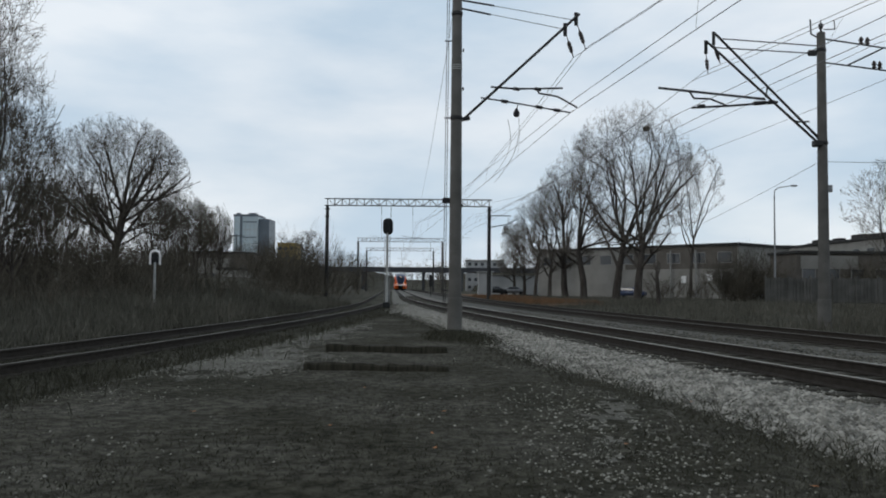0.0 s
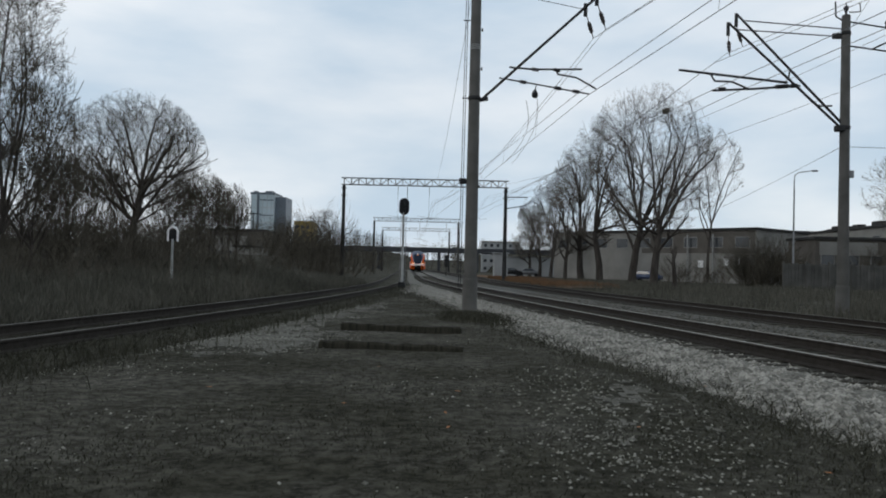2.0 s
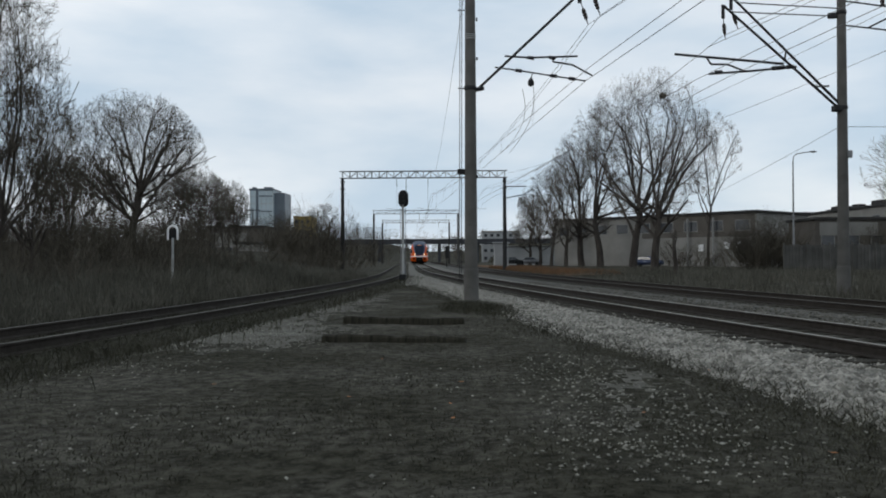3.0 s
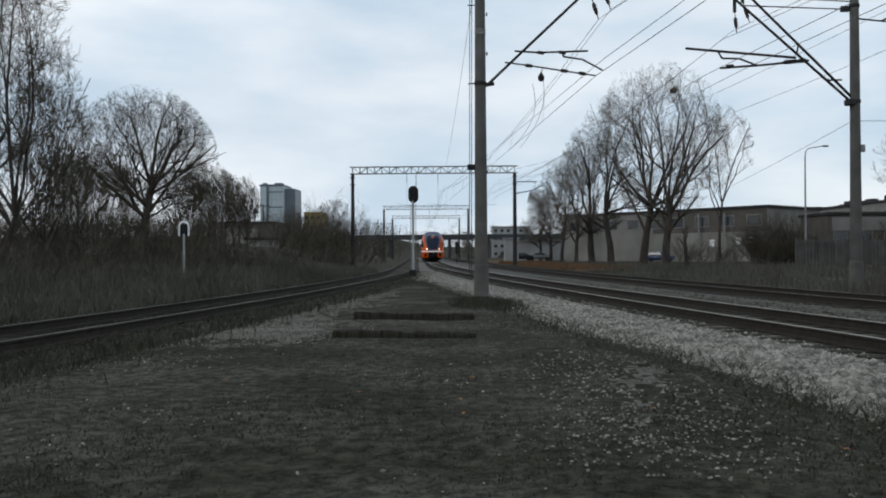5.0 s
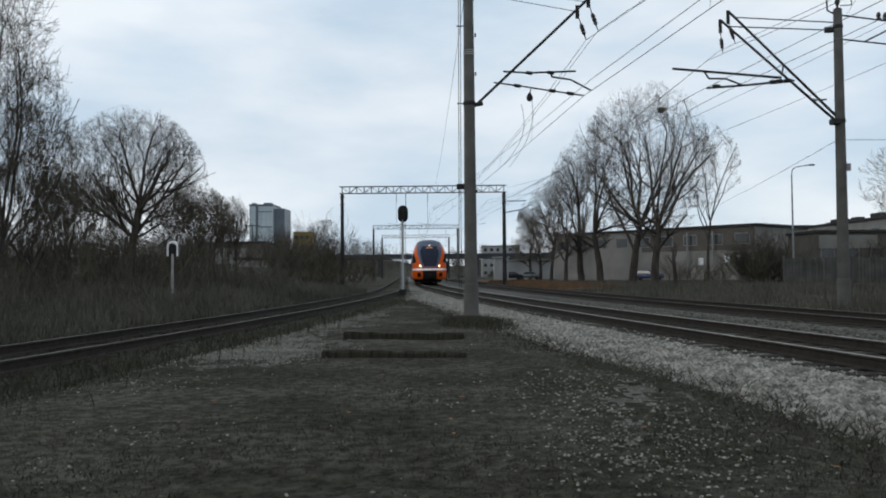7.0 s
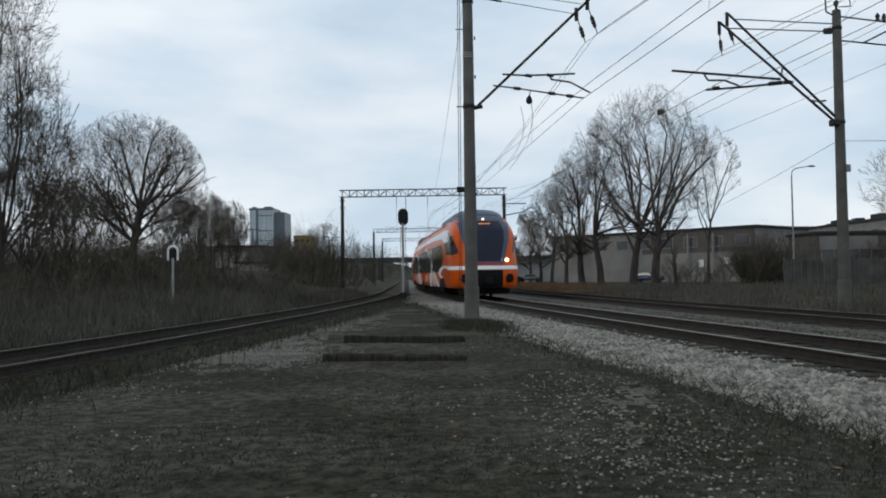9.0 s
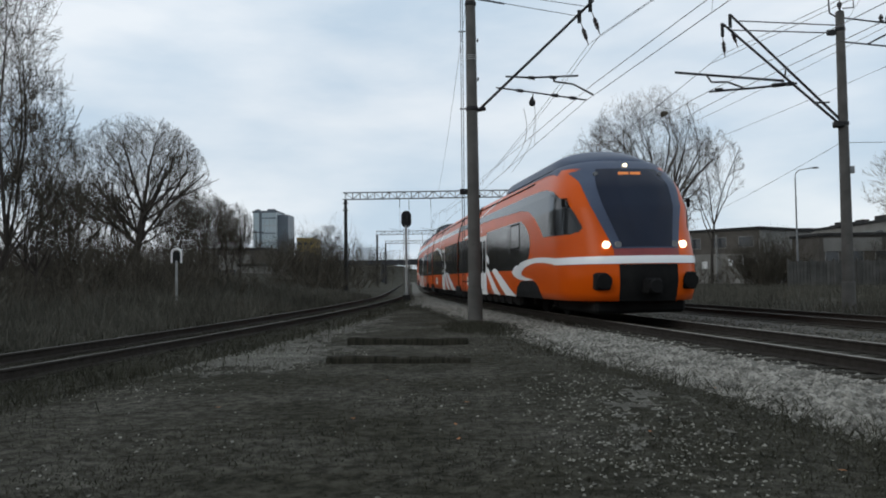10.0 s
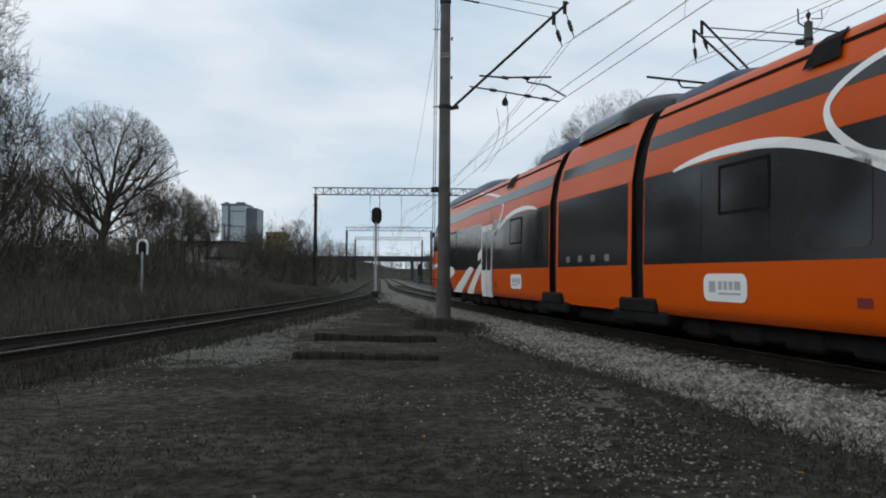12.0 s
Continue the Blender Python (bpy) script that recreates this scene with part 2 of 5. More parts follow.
def ground_z(x, y):
    h = 0.028 * noise.noise(Vector((x * 0.9, y * 0.9, 0))) + 0.05 * noise.noise(Vector((x * 0.22, y * 0.22, 3)))
    off = x - main_x(y)
    if -4.2 < off:
        h = h * 0.3 - 0.10 * min(1, (off + 4.2) / 1.5)
    if off > 9:
        h += 0.10 * min(1, (off - 9) / 3)
    if y > 25 and x < left_x(y) - 4:
        h += 2.3 * step((left_x(y) - 4 - x) / 15) * step((y - 25) / 45)
    if y > 262 and not -30 < x < 10:
        h += 3.0 * step((y - 262) / 40)
    if y > 330:
        h += 4.5 * step((y - 330) / 40)
    lo = abs(x - left_x(y))
    if lo < 2.6 and y < 140:
        h = h * 0.3 - 0.10 * min(1, (2.6 - lo) / 0.8)
    return h


def build_ground():
    xs = spread([(-3000, -400, 400), (-400, -60, 40), (-60, -18, 2), (-18, 14, 0.3), (14, 60, 3), (60, 400, 40), (400, 3001, 400)])
    ys = spread([(-300, -10, 15), (-10, 2, 1.5), (2, 30, 0.3), (30, 70, 1.0), (70, 300, 6), (300, 1000, 70), (1000, 4001, 500)])
    verts = [(x, y, ground_z(x, y) if abs(x) < 420 and -20 < y < 900 else 0.0) for y in ys for x in xs]
    nx = len(xs)
    faces = [(j * nx + i, j * nx + i + 1, (j + 1) * nx + i + 1, (j + 1) * nx + i) for j in range(len(ys) - 1) for i in range(nx - 1)]
    g = raw_mesh("ground", verts, faces, GROUND)
    g.data.polygons.foreach_set("use_smooth", [True] * len(faces))
    tagged(g, "dark trodden winter grass and soil beside the railway", "ground", kind="structure")


def strip(name, at, profile, y0, y1, step, mat, label, jitter=0.0):
    """A bed along a track from a cross profile of (offset, height)."""
    ys = np.arange(y0, y1, step)
    verts = []
    for y in ys:
        for o, z in profile:
            p = at(float(y), o)
            j = jitter * noise.noise(Vector((p.x * 2.3, p.y * 2.3, 1)))
            verts.append((p.x + 6 * j * (abs(o) > 1.9), p.y, z + j))
    n = len(profile)
    faces = [(j * n + i, j * n + i + 1, (j + 1) * n + i + 1, (j + 1) * n + i) for j in range(len(ys) - 1) for i in range(n - 1)]
    ob = raw_mesh(name, verts, faces, mat)
    tagged(ob, label, "ballast", kind="structure")
    return ob


RAIL_PROFILE = [(-0.072, -0.18), (-0.072, -0.165), (-0.012, -0.14), (-0.010, -0.05), (-0.036, -0.036), (-0.036, -0.006), (-0.028, 0.0),
                (0.028, 0.0), (0.036, -0.006), (0.036, -0.036), (0.010, -0.05), (0.012, -0.14), (0.072, -0.165), (0.072, -0.18)]


def railway(name, at, ys, label, head, sleeper_range, sunk=0.0):
    """A track: two rails swept along its line, and its sleepers."""
    track = thing(name, label, "railway track", kind="structure")
    for side in (-0.796, 0.796):
        verts, faces, ids = [], [], []
        n = len(RAIL_PROFILE)
        for y in ys:
            for o, z in RAIL_PROFILE:
                verts.append(at(float(y), side + o, RAIL_TOP + z))
        for j in range(len(ys) - 1):
            for i in range(n):
                faces.append((j * n + i, j * n + (i + 1) % n, (j + 1) * n + (i + 1) % n, (j + 1) * n + i))
                ids.append(1 if i in (5, 6, 7) else 0)
        raw_mesh("rail", [tuple(v) for v in verts], faces, [RAIL_SIDE, head], track, "steel rail with a worn bright head", ids)
    bm = B()
    box(bm, (0, 0, 0), (2.7, 0.25, 0.18), None, 0.012)
    first = part("sleeper", bm, SLEEPER, track)
    y, k = sleeper_range[0], 0
    while y < sleeper_range[1]:
        ob = first if k == 0 else new("sleeper", first.data)
        ob.parent = track
        p, q = at(y), at(y + 0.1)
        ob.matrix_basis = pose(p.x + random.uniform(-0.03, 0.03), p.y, RAIL_TOP - 0.18 - 0.088 - sunk, random.uniform(-0.5, 0.5), random.uniform(-0.3, 0.3),
                               math.degrees(math.atan2(q.y - p.y, q.x - p.x)) - 90 + random.uniform(-1, 1))
        y += 0.56
        k += 1
    return track


def stones(name, count, place, size, mat, label, category, seed):
    """Many small uneven stones as one object."""
    rs = np.random.RandomState(seed)
    base = np.array([(1, 0, 0), (-1, 0, 0), (0, 1, 0), (0, -1, 0), (0, 0, 1), (0, 0, -1)], float)
    tri = np.array([(0, 2, 4), (2, 1, 4), (1, 3, 4), (3, 0, 4), (2, 0, 5), (1, 2, 5), (3, 1, 5), (0, 3, 5)])
    verts, faces = [], []
    for k in range(count):
        x, y, z = place(rs)
        s = rs.uniform(*size)
        ang = rs.uniform(0, 6.28)
        c, sn = math.cos(ang), math.sin(ang)
        v = base * (s * rs.uniform(0.7, 1.3, (6, 1)) * np.array([1.0, 0.8, 0.62])) + rs.uniform(-0.25, 0.25, (6, 3)) * s
        v = np.stack([v[:, 0] * c - v[:, 1] * sn, v[:, 0] * sn + v[:, 1] * c, v[:, 2]], 1) + (x, y, z)
        verts.append(v)
        faces.append(tri + 6 * k)
    ob = raw_mesh(name, np.concatenate(verts), np.concatenate(faces), mat)
    return tagged(ob, label, category, kind="stuff")


def blades(name, count, place, height, width, lean, mat, label, category, seed):
    """Many grass blades as one object: each a narrow bent strip of three faces."""
    rs = np.random.RandomState(seed)
    verts, faces = [], []
    k = 0
    for _ in range(count):
        x, y, z, sc = place(rs)
        h, w = rs.uniform(*height) * sc, rs.uniform(0.6, 1.2) * width
        a, b = rs.uniform(0, 6.28), rs.uniform(0, 6.28)
        dx, dy = math.cos(a) * w, math.sin(a) * w
        l = rs.uniform(*lean) * h
        lx, ly = math.cos(b) * l, math.sin(b) * l
        verts += [(x - dx, y - dy, z - 0.02), (x + dx, y + dy, z - 0.02), (x + lx * 0.35 - dx * 0.7, y + ly * 0.35 - dy * 0.7, z + h * 0.55),
                  (x + lx * 0.35 + dx * 0.7, y + ly * 0.35 + dy * 0.7, z + h * 0.55), (x + lx, y + ly, z + h * 0.9)]
        faces += [(k, k + 1, k + 3, k + 2), (k + 2, k + 3, k + 4)]
        k += 5
    ob = raw_mesh(name, verts, faces, mat)
    return tagged(ob, label, category, kind="stuff")


# ---- trees ----
def prisms(name, segs, mat, parent, sides=3):
    """Tapered limbs as one mesh from (start, end, radius, radius)."""
    a, b = np.array([s[0] for s in segs]), np.array([s[1] for s in segs])
    r0, r1 = np.array([s[2] for s in segs]), np.array([s[3] for s in segs])
    d = b - a
    d /= np.linalg.norm(d, axis=1)[:, None] + 1e-9
    ref = np.where(np.abs(d[:, 2:3]) > 0.9, np.array([[1.0, 0, 0]]), np.array([[0, 0, 1.0]]))
    u = np.cross(d, ref)
    u /= np.linalg.norm(u, axis=1)[:, None] + 1e-9
    w = np.cross(d, u)
    n = len(segs)
    verts = np.zeros((n, 2 * sides, 3))
    for k in range(sides):
        t = 2 * math.pi * k / sides
        o = u * math.cos(t) + w * math.sin(t)
        verts[:, k] = a + o * r0[:, None]
        verts[:, sides + k] = b + o * r1[:, None]
    idx = np.arange(n)[:, None] * 2 * sides
    faces = np.concatenate([idx + np.array([[k, (k + 1) % sides, sides + (k + 1) % sides, sides + k]]) for k in range(sides)])
    return raw_mesh(name, verts.reshape(-1, 3), faces, mat, parent)


def grow(seed, height, fork, limbs, spread_deg, levels, kids, twig=0.008, upright=0.35, trunk_r=None, lean=0.0, stems=1, radius=None, low=0.18):
    """Limbs and twigs of one bare tree, kept within an egg-shaped crown."""
    rnd = random.Random(seed)
    big, fine = [], []
    rx = radius or 0.25 * height
    z_mid, z_half = height * (1 + low) / 2, height * (1 - low) / 2

    def room(p, d):
        """Length from p along d to the crown's edge."""
        a = Vector((p.x / rx, p.y / rx, (p.z - z_mid) / z_half))
        b = Vector((d.x / rx, d.y / rx, d.z / z_half))
        aa, ab, c = b.dot(b), a.dot(b), a.dot(a) - 1
        k = ab * ab - aa * c
        return max(0.0, (-ab + math.sqrt(k)) / aa) if k > 0 else 0.0

    def branch(p, d, length, r, level):
        length = min(length, room(p, d) * rnd.uniform(0.55, 1.2))
        if length < 0.12:
            return
        n = 5 if level < 1 else (4 if level < 2 else (3 if level < levels - 1 else 2))
        pts = []
        for i in range(n):
            d = (d + Vector((rnd.uniform(-1, 1), rnd.uniform(-1, 1), rnd.uniform(-0.7, 1))) * 0.19 + Vector((0, 0, upright * 0.16))).normalized()
            q = p + d * (length / n)
            ra, rb = r * (1 - 0.6 * i / n), r * (1 - 0.6 * (i + 1) / n)
            (big if level < 2 else fine).append((tuple(p), tuple(q), max(ra, twig), max(rb, twig * 0.7)))
            p = q
            pts.append((p, d.copy(), rb))
        if level >= levels:
            return
        count = kids[level]
        for j in range(count):
            i = n - 1 if j == 0 else rnd.randrange(0 if level else 1, n)
            pp, dd, rr = pts[i]
            ang, az = radians(rnd.uniform(20, 58)), rnd.uniform(0, 6.283)
            side = dd.orthogonal().normalized()
            side.rotate(Matrix.Rotation(az, 3, dd))
            nd = (dd * math.cos(ang) + side * math.sin(ang)).normalized()
            branch(pp, nd, length * rnd.uniform(0.45, 0.75), rr * rnd.uniform(0.44, 0.66), level + 1)

    for s in range(stems):
        r = trunk_r or height * 0.018
        base = Vector((rnd.uniform(-1, 1), rnd.uniform(-1, 1), 0)) * (0.5 * (stems > 1))
        d = Vector((rnd.uniform(-1, 1) * lean, rnd.uniform(-1, 1) * lean, 1)).normalized()
        p, n = base - Vector((0, 0, 0.1)), 6
        top = height * fork
        big.append((tuple(p), tuple(p + d * 0.4), r * 1.45, r * 1.1))
        p = p + d * 0.4
        hubs = []
        for i in range(n):
            d = (d + Vector((rnd.uniform(-1, 1), rnd.uniform(-1, 1), 0)) * 0.09).normalized()
            q = p + d * (top / n)
            big.append((tuple(p), tuple(q), r * (1.1 - 0.07 * i), r * (1.1 - 0.07 * (i + 1))))
            p = q
            if i >= 2:
                hubs.append(p)
        for j in range(limbs):
            q = p if j < 3 else rnd.choice(hubs)
            ang = radians(spread_deg * (rnd.uniform(0.1, 0.5) if j < 3 else rnd.uniform(0.5, 1.15)))
            az = 2.4 * j + rnd.uniform(-0.5, 0.5)
            nd = Vector((math.sin(ang) * math.cos(az), math.sin(ang) * math.sin(az), math.cos(ang)))
            branch(q, nd, (height - q.z) * rnd.uniform(0.55, 0.8), r * rnd.uniform(0.32, 0.52), 0)
    return big, fine


def tree(label, m, seed, **kw):
    root = thing("tree", label, "tree", m)
    dark = kw.pop("dark", False)
    big, fine = grow(seed, **kw)
    prisms("trunk", big, BARK, root, 7)
    prisms("crown", fine, BRUSH_TWIG if dark else TWIG, root, 3)
    return root


def bush(label, m, seed, height, width, count, dark=True, thick=0.025):
    """A thicket of many thin stems that fork upwards."""
    rnd = random.Random(seed)
    segs = []

    def stem(p, d, length, r, level):
        for i in range(3):
            d = (d + Vector((rnd.uniform(-1, 1), rnd.uniform(-1, 1), rnd.uniform(-0.5, 0.7))) * 0.32).normalized()
            q = p + d * (length / 3)
            segs.append((tuple(p), tuple(q), r * (1 - 0.25 * i), r * (1 - 0.25 * (i + 1)) + 0.002))
            if level < 2:
                for _ in range(2):
                    nd = (d + Vector((rnd.uniform(-1, 1), rnd.uniform(-1, 1), rnd.uniform(-0.2, 0.6))) * 0.7).normalized()
                    stem(q, nd, length * rnd.uniform(0.35, 0.6), r * 0.55, level + 1)
            p = q

    for _ in range(count):
        p = Vector((rnd.uniform(-1, 1) * width / 2, rnd.uniform(-1, 1) * width / 3, -0.05))
        rise = 0.55 + 0.45 * math.sqrt(max(0.0, 1 - (2 * p.x / width) ** 2))
        stem(p, Vector((rnd.uniform(-0.9, 0.9) + 0.6 * p.x / width, rnd.uniform(-0.9, 0.9), 1)).normalized(), height * rise * rnd.uniform(0.4, 0.8), thick, 0)
    root = thing("bush", label, "bush", m)
    prisms("brushwood", segs, BRUSH_TWIG if dark else TWIG, root, 3)
    return root


# ---- the large structure ----
build_ground()
strip("ballast_main", main_at, [(-4.1, -0.10), (-3.3, -0.045), (-2.2, -0.02), (-1.5, 0.0), (-0.9, 0.0), (0, -0.02), (0.9, 0.0), (1.5, 0.0), (2.6, -0.02)],
      -20, 90, 0.3, BALLAST, "light grey crushed stone ballast", 0.03)
strip("trackbed_main", main_at, [(-1.3, 0.006), (-0.6, -0.004), (0.6, -0.004), (1.3, 0.006)], -20, 330, 1.0, TRACKBED, "dark oily stone between the main rails")
strip("ballast_main_far", main_at, [(-3.4, -0.06), (-1.5, 0.0), (1.5, 0.0), (2.6, -0.02)], 89.7, 330, 3, BALLAST, "grey crushed stone ballast")
strip("ballast_second", second_at, [(-2.72, -0.04), (-1.5, 0.0), (0, -0.02), (1.5, 0.0), (2.6, -0.02), (3.4, -0.08)], -20, 330, 1.0, BALLAST_DARK,
      "dark oily ballast of the second track", 0.02)
strip("ballast_siding", left_at, [(-1.9, -0.08), (-1.2, -0.01), (0, -0.02), (1.2, -0.01), (1.75, -0.09)], -20, 240, 0.8, GROUND, "dark weedy ballast of the siding", 0.03)

strip("verge_rust", second_at, [(3.3, 0.03), (4.5, 0.08), (6.5, 0.08), (8.0, 0.02)], 58, 140, 1.0, RUST_GRASS, "rust-brown dead grass verge")["category"] = "verge"


# ---- railway furniture ----
def concrete_pole(m, height, label, bands):
    pole = thing("catenary_pole", label, "catenary pole", m, "overhead line poles")
    part("shaft", lathe(B(), [(0.205, -0.3), (0.205, 0.0), (0.20, 0.5), (0.145, height - 0.02), (0.12, height)], 20), CONCRETE, pole, smooth=True)
    bm = B()
    lathe(bm, [(0.225, -0.3), (0.225, 0.95), (0.21, 1.0)], 20)
    part("foundation_sleeve", bm, CONCRETE_MID, pole, "paler concrete foundation sleeve")
    for z in bands:
        r = 0.205 - 0.06 * z / height + 0.012
        part("clamp", lathe(B(), [(r, z - 0.06), (r + 0.012, z - 0.04), (r + 0.012, z + 0.04), (r, z + 0.06)], 20), DARK_STEEL, pole, "dark steel clamp band")
    return pole


def insulator_string(a, b, parent):
    a, b = Vector(a), Vector(b)
    m = Matrix.Translation(a) @ (b - a).to_track_quat("Z", "Y").to_matrix().to_4x4()
    L = (b - a).length
    prof = [(0.012, 0.0), (0.016, 0.28 * L), (0.05, 0.34 * L), (0.072, 0.44 * L), (0.052, 0.50 * L), (0.074, 0.57 * L), (0.05, 0.64 * L), (0.066, 0.70 * L), (0.02, 0.80 * L), (0.012, L)]
    part("insulator", lathe(B(), prof, 10, m), INSULATOR, parent, "brown porcelain insulator string")


# the near pole, with its inclined bracket over the main track
POLE_A = Vector((0.41, 24.9, 0))
pole_a = concrete_pole(Matrix.Translation(POLE_A), 10.9, "tall round grey concrete catenary pole on gravel", (6.5, 9.75))
bm = B()
tubes(bm, [(0.17, 0, 6.42), (3.80, 0.1, 9.82)], 0.042, 8)
tube(bm, (0.1, 0, 6.45), (0.42, 0.01, 6.5), 0.07, 0.06, 8)
part("bracket", bm, DARK_STEEL, pole_a, "black inclined steel bracket")
bm = B()
tube(bm, (0.12, 0, 10.19), (3.55, 0.1, 9.64), 0.011, 0.011, 5)
tube(bm, (0.12, 0, 9.93), (3.31, 0.1, 9.34), 0.011, 0.011, 5)
part("stay_rod", bm, WIRE, pole_a)
bm = B()
tube(bm, (0.1, 0, 10.19), (1.15, 0.03, 10.03), 0.03, 0.03, 6)
tube(bm, (0.1, 0, 9.93), (1.05, 0.03, 9.75), 0.03, 0.03, 6)
part("rod_insulator", bm, DARK_STEEL, pole_a)
bm = B()
tubes(bm, [(1.05, 0, 7.48), (1.81, 0.02, 7.43), (3.28, 0.05, 7.47)], 0.03, 6)
tubes(bm, [(2.5, 0.03, 7.44), (2.54, 0.03, 7.30), (3.12, 0.05, 7.21), (3.73, 0.08, 6.88)], 0.028, 6)
tubes(bm, [(0.75, 0, 7.14), (1.48, 0.02, 7.04), (3.52, 0.05, 6.71)], 0.024, 6)
for x, z in ((1.85, 7.43), (2.51, 7.43), (1.48, 7.04), (2.55, 6.87), (3.10, 6.78)):
    tube(bm, (x - 0.1, 0.02, z + 0.01), (x + 0.1, 0.02, z - 0.02), 0.055, 0.055, 8)
part("registration_arm", bm, DARK_STEEL, pole_a, "black steel registration arms")
for x0, x1, z0, z1 in ((3.36, 3.62, 9.42, 8.44), (3.70, 3.99, 9.76, 8.73)):
    bm = B()
    box(bm, (x0, 0.1, z0 - 0.1), (0.12, 0.03, 0.42), None, 0.01)
    part("hanger_plate", bm, DARK_STEEL, pole_a)
    insulator_string((x0 + 0.03, 0.1, z0 - 0.25), (x1, 0.1, z1), pole_a)
bm = B()
lathe(bm, [(0.02, 6.02), (0.09, 6.06), (0.10, 6.16), (0.06, 6.24), (0.02, 6.3)], 12, Matrix.Translation((1.85, 0.0, 0.52)))
tube(bm, (1.85, 0, 6.80), (1.92, 0, 6.98), 0.012, 0.012, 5)
part("weight", bm, BLACK, pole_a)
bm = B()
for x in (-0.30, -0.36):
    tube(bm, (x, -0.02, 0.6), (x + 0.06, 0, 10.6), 0.011, 0.011, 5)
for z in (1.2, 4.0, 6.5, 8.9, 10.4):
    tube(bm, (-0.38, 0, z), (-0.1, 0, z), 0.018, 0.018, 5)
part("earth_cable", bm, DARK_STEEL, pole_a, "thin dark cable down the pole")
part("cable_block", box(B(), (-0.29, 0, 3.95), (0.24, 0.12, 0.17), None, 0.02), BLACK, pole_a, "black block on the cable")
bm = B()
for z in (9.32, 9.38, 9.44):
    bmesh.ops.create_cone(bm, segments=18, radius1=0.17, radius2=0.17, depth=0.025, matrix=Matrix.Translation((0, 0, z - 1.31)))
part("wire_binding", bm, PALE_STEEL, pole_a, "pale wire binding round the pole")
for z in (3.8, 7.4, 8.6):
    part("bolt_block", box(B(), (0.20, -0.05, z), (0.05, 0.1, 0.09), None, 0.01), DARK_STEEL, pole_a)

# the far pole with a double bracket over the second track
POLE_B = Vector((13.55, 28.9, 0))
pole_b = concrete_pole(Matrix.Translation(POLE_B), 10.55, "tall grey concrete catenary pole in dry grass", (6.55, 9.9))
bm = B()
for a, b in (((-0.12, 0, 6.72), (-3.82, 0, 10.49)), ((-0.12, -0.15, 6.44), (-4.16, -0.15, 10.14))):
    tube(bm, a, b, 0.05, 0.045, 8)
tubes(bm, [(-0.9, 0, 7.35), (-1.0, -0.1, 7.28), (-0.5, -0.1, 7.3)], 0.03, 6)
tube(bm, (-1.95, 0, 8.55), (-2.05, -0.15, 8.2), 0.03, 0.03, 6)
box(bm, (-0.2, -0.05, 6.52), (0.3, 0.3, 0.22), None, 0.03)
part("bracket", bm, DARK_STEEL, pole_b, "black double inclined steel bracket")
bm = B()
for a, b in (((-0.1, 0, 10.06), (-3.55, 0, 10.29)), ((-0.1, 0, 9.78), (-3.9, -0.1, 9.94))):
    tube(bm, a, b, 0.022, 0.022, 6)
box(bm, (-0.32, 0, 9.80), (0.3, 0.12, 0.2), None, 0.02)
part("stay_rod", bm, DARK_STEEL, pole_b)
bm = B()
tubes(bm, [(-5.85, 0, 8.49), (-4.75, 0, 8.38), (-2.07, -0.1, 8.09)], 0.045, 8)
tubes(bm, [(-4.74, 0, 8.38), (-4.58, 0, 8.12), (-4.0, 0, 8.11), (-3.4, 0, 7.87)], 0.035, 6)
tubes(bm, [(-4.66, 0, 7.78), (-3.2, -0.05, 7.86), (-1.62, -0.1, 7.99)], 0.04, 6)
for x, z in ((-2.35, 7.93), (-2.15, 7.95), (-1.85, 7.97), (-4.35, 7.80)):
    tube(bm, (x - 0.12, -0.1, z), (x + 0.12, -0.1, z + 0.02), 0.075, 0.075, 8)
part("registration_arm", bm, DARK_STEEL, pole_b, "black steel registration arms")
for x0, x1, z0, z1 in ((-4.14, -4.07, 10.1, 9.0), (-3.86, -3.62, 10.42, 9.36)):
    bm = B()
    box(bm, (x0, 0, z0 - 0.12), (0.12, 0.03, 0.5), None, 0.01)
    part("hanger_plate", bm, DARK_STEEL, pole_b)
    insulator_string((x0, 0, z0 - 0.3), (x1, 0, z1), pole_b)
bm = B()
for a, b in (((0.1, 0, 10.32), (3.0, 0.2, 9.98)), ((0.1, 0, 9.46), (2.6, 0.2, 9.22)), ((1.0, 0.1, 9.4), (2.3, 0.2, 10.04))):
    tube(bm, a, b, 0.03, 0.03, 6)
part("feeder_arm", bm, DARK_STEEL, pole_b)
for x, z in ((1.5, 10.17), (1.73, 10.15), (1.96, 9.29), (2.16, 9.27)):
    part("insulator", lathe(B(), [(0.02, z), (0.09, z + 0.03), (0.05, z + 0.1), (0.09, z + 0.16), (0.03, z + 0.28)], 10, Matrix.Translation((x, 0.12, 0))), INSULATOR, pole_b)
bm = B()
tubes(bm, [(-0.38, 0, 11.02), (-0.36, 0, 10.5), (-0.15, 0, 10.38)], 0.03, 6)
tubes(bm, [(0.48, 0, 11.0), (0.50, 0, 10.68), (0.1, 0, 10.66)], 0.02, 6)
lathe(bm, [(0.10, 10.53), (0.03, 10.62), (0.09, 10.78), (0.09, 10.84), (0.02, 10.90), (0.015, 11.02)], 10)
part("horn_gap", bm, DARK_STEEL, pole_b, "black horn gap arrester on the pole top")
bm = B()
box(bm, (0.18, -0.14, 4.9), (0.16, 0.12, 0.26), None, 0.02)
part("junction_box", bm, GREY_STEEL, pole_b)


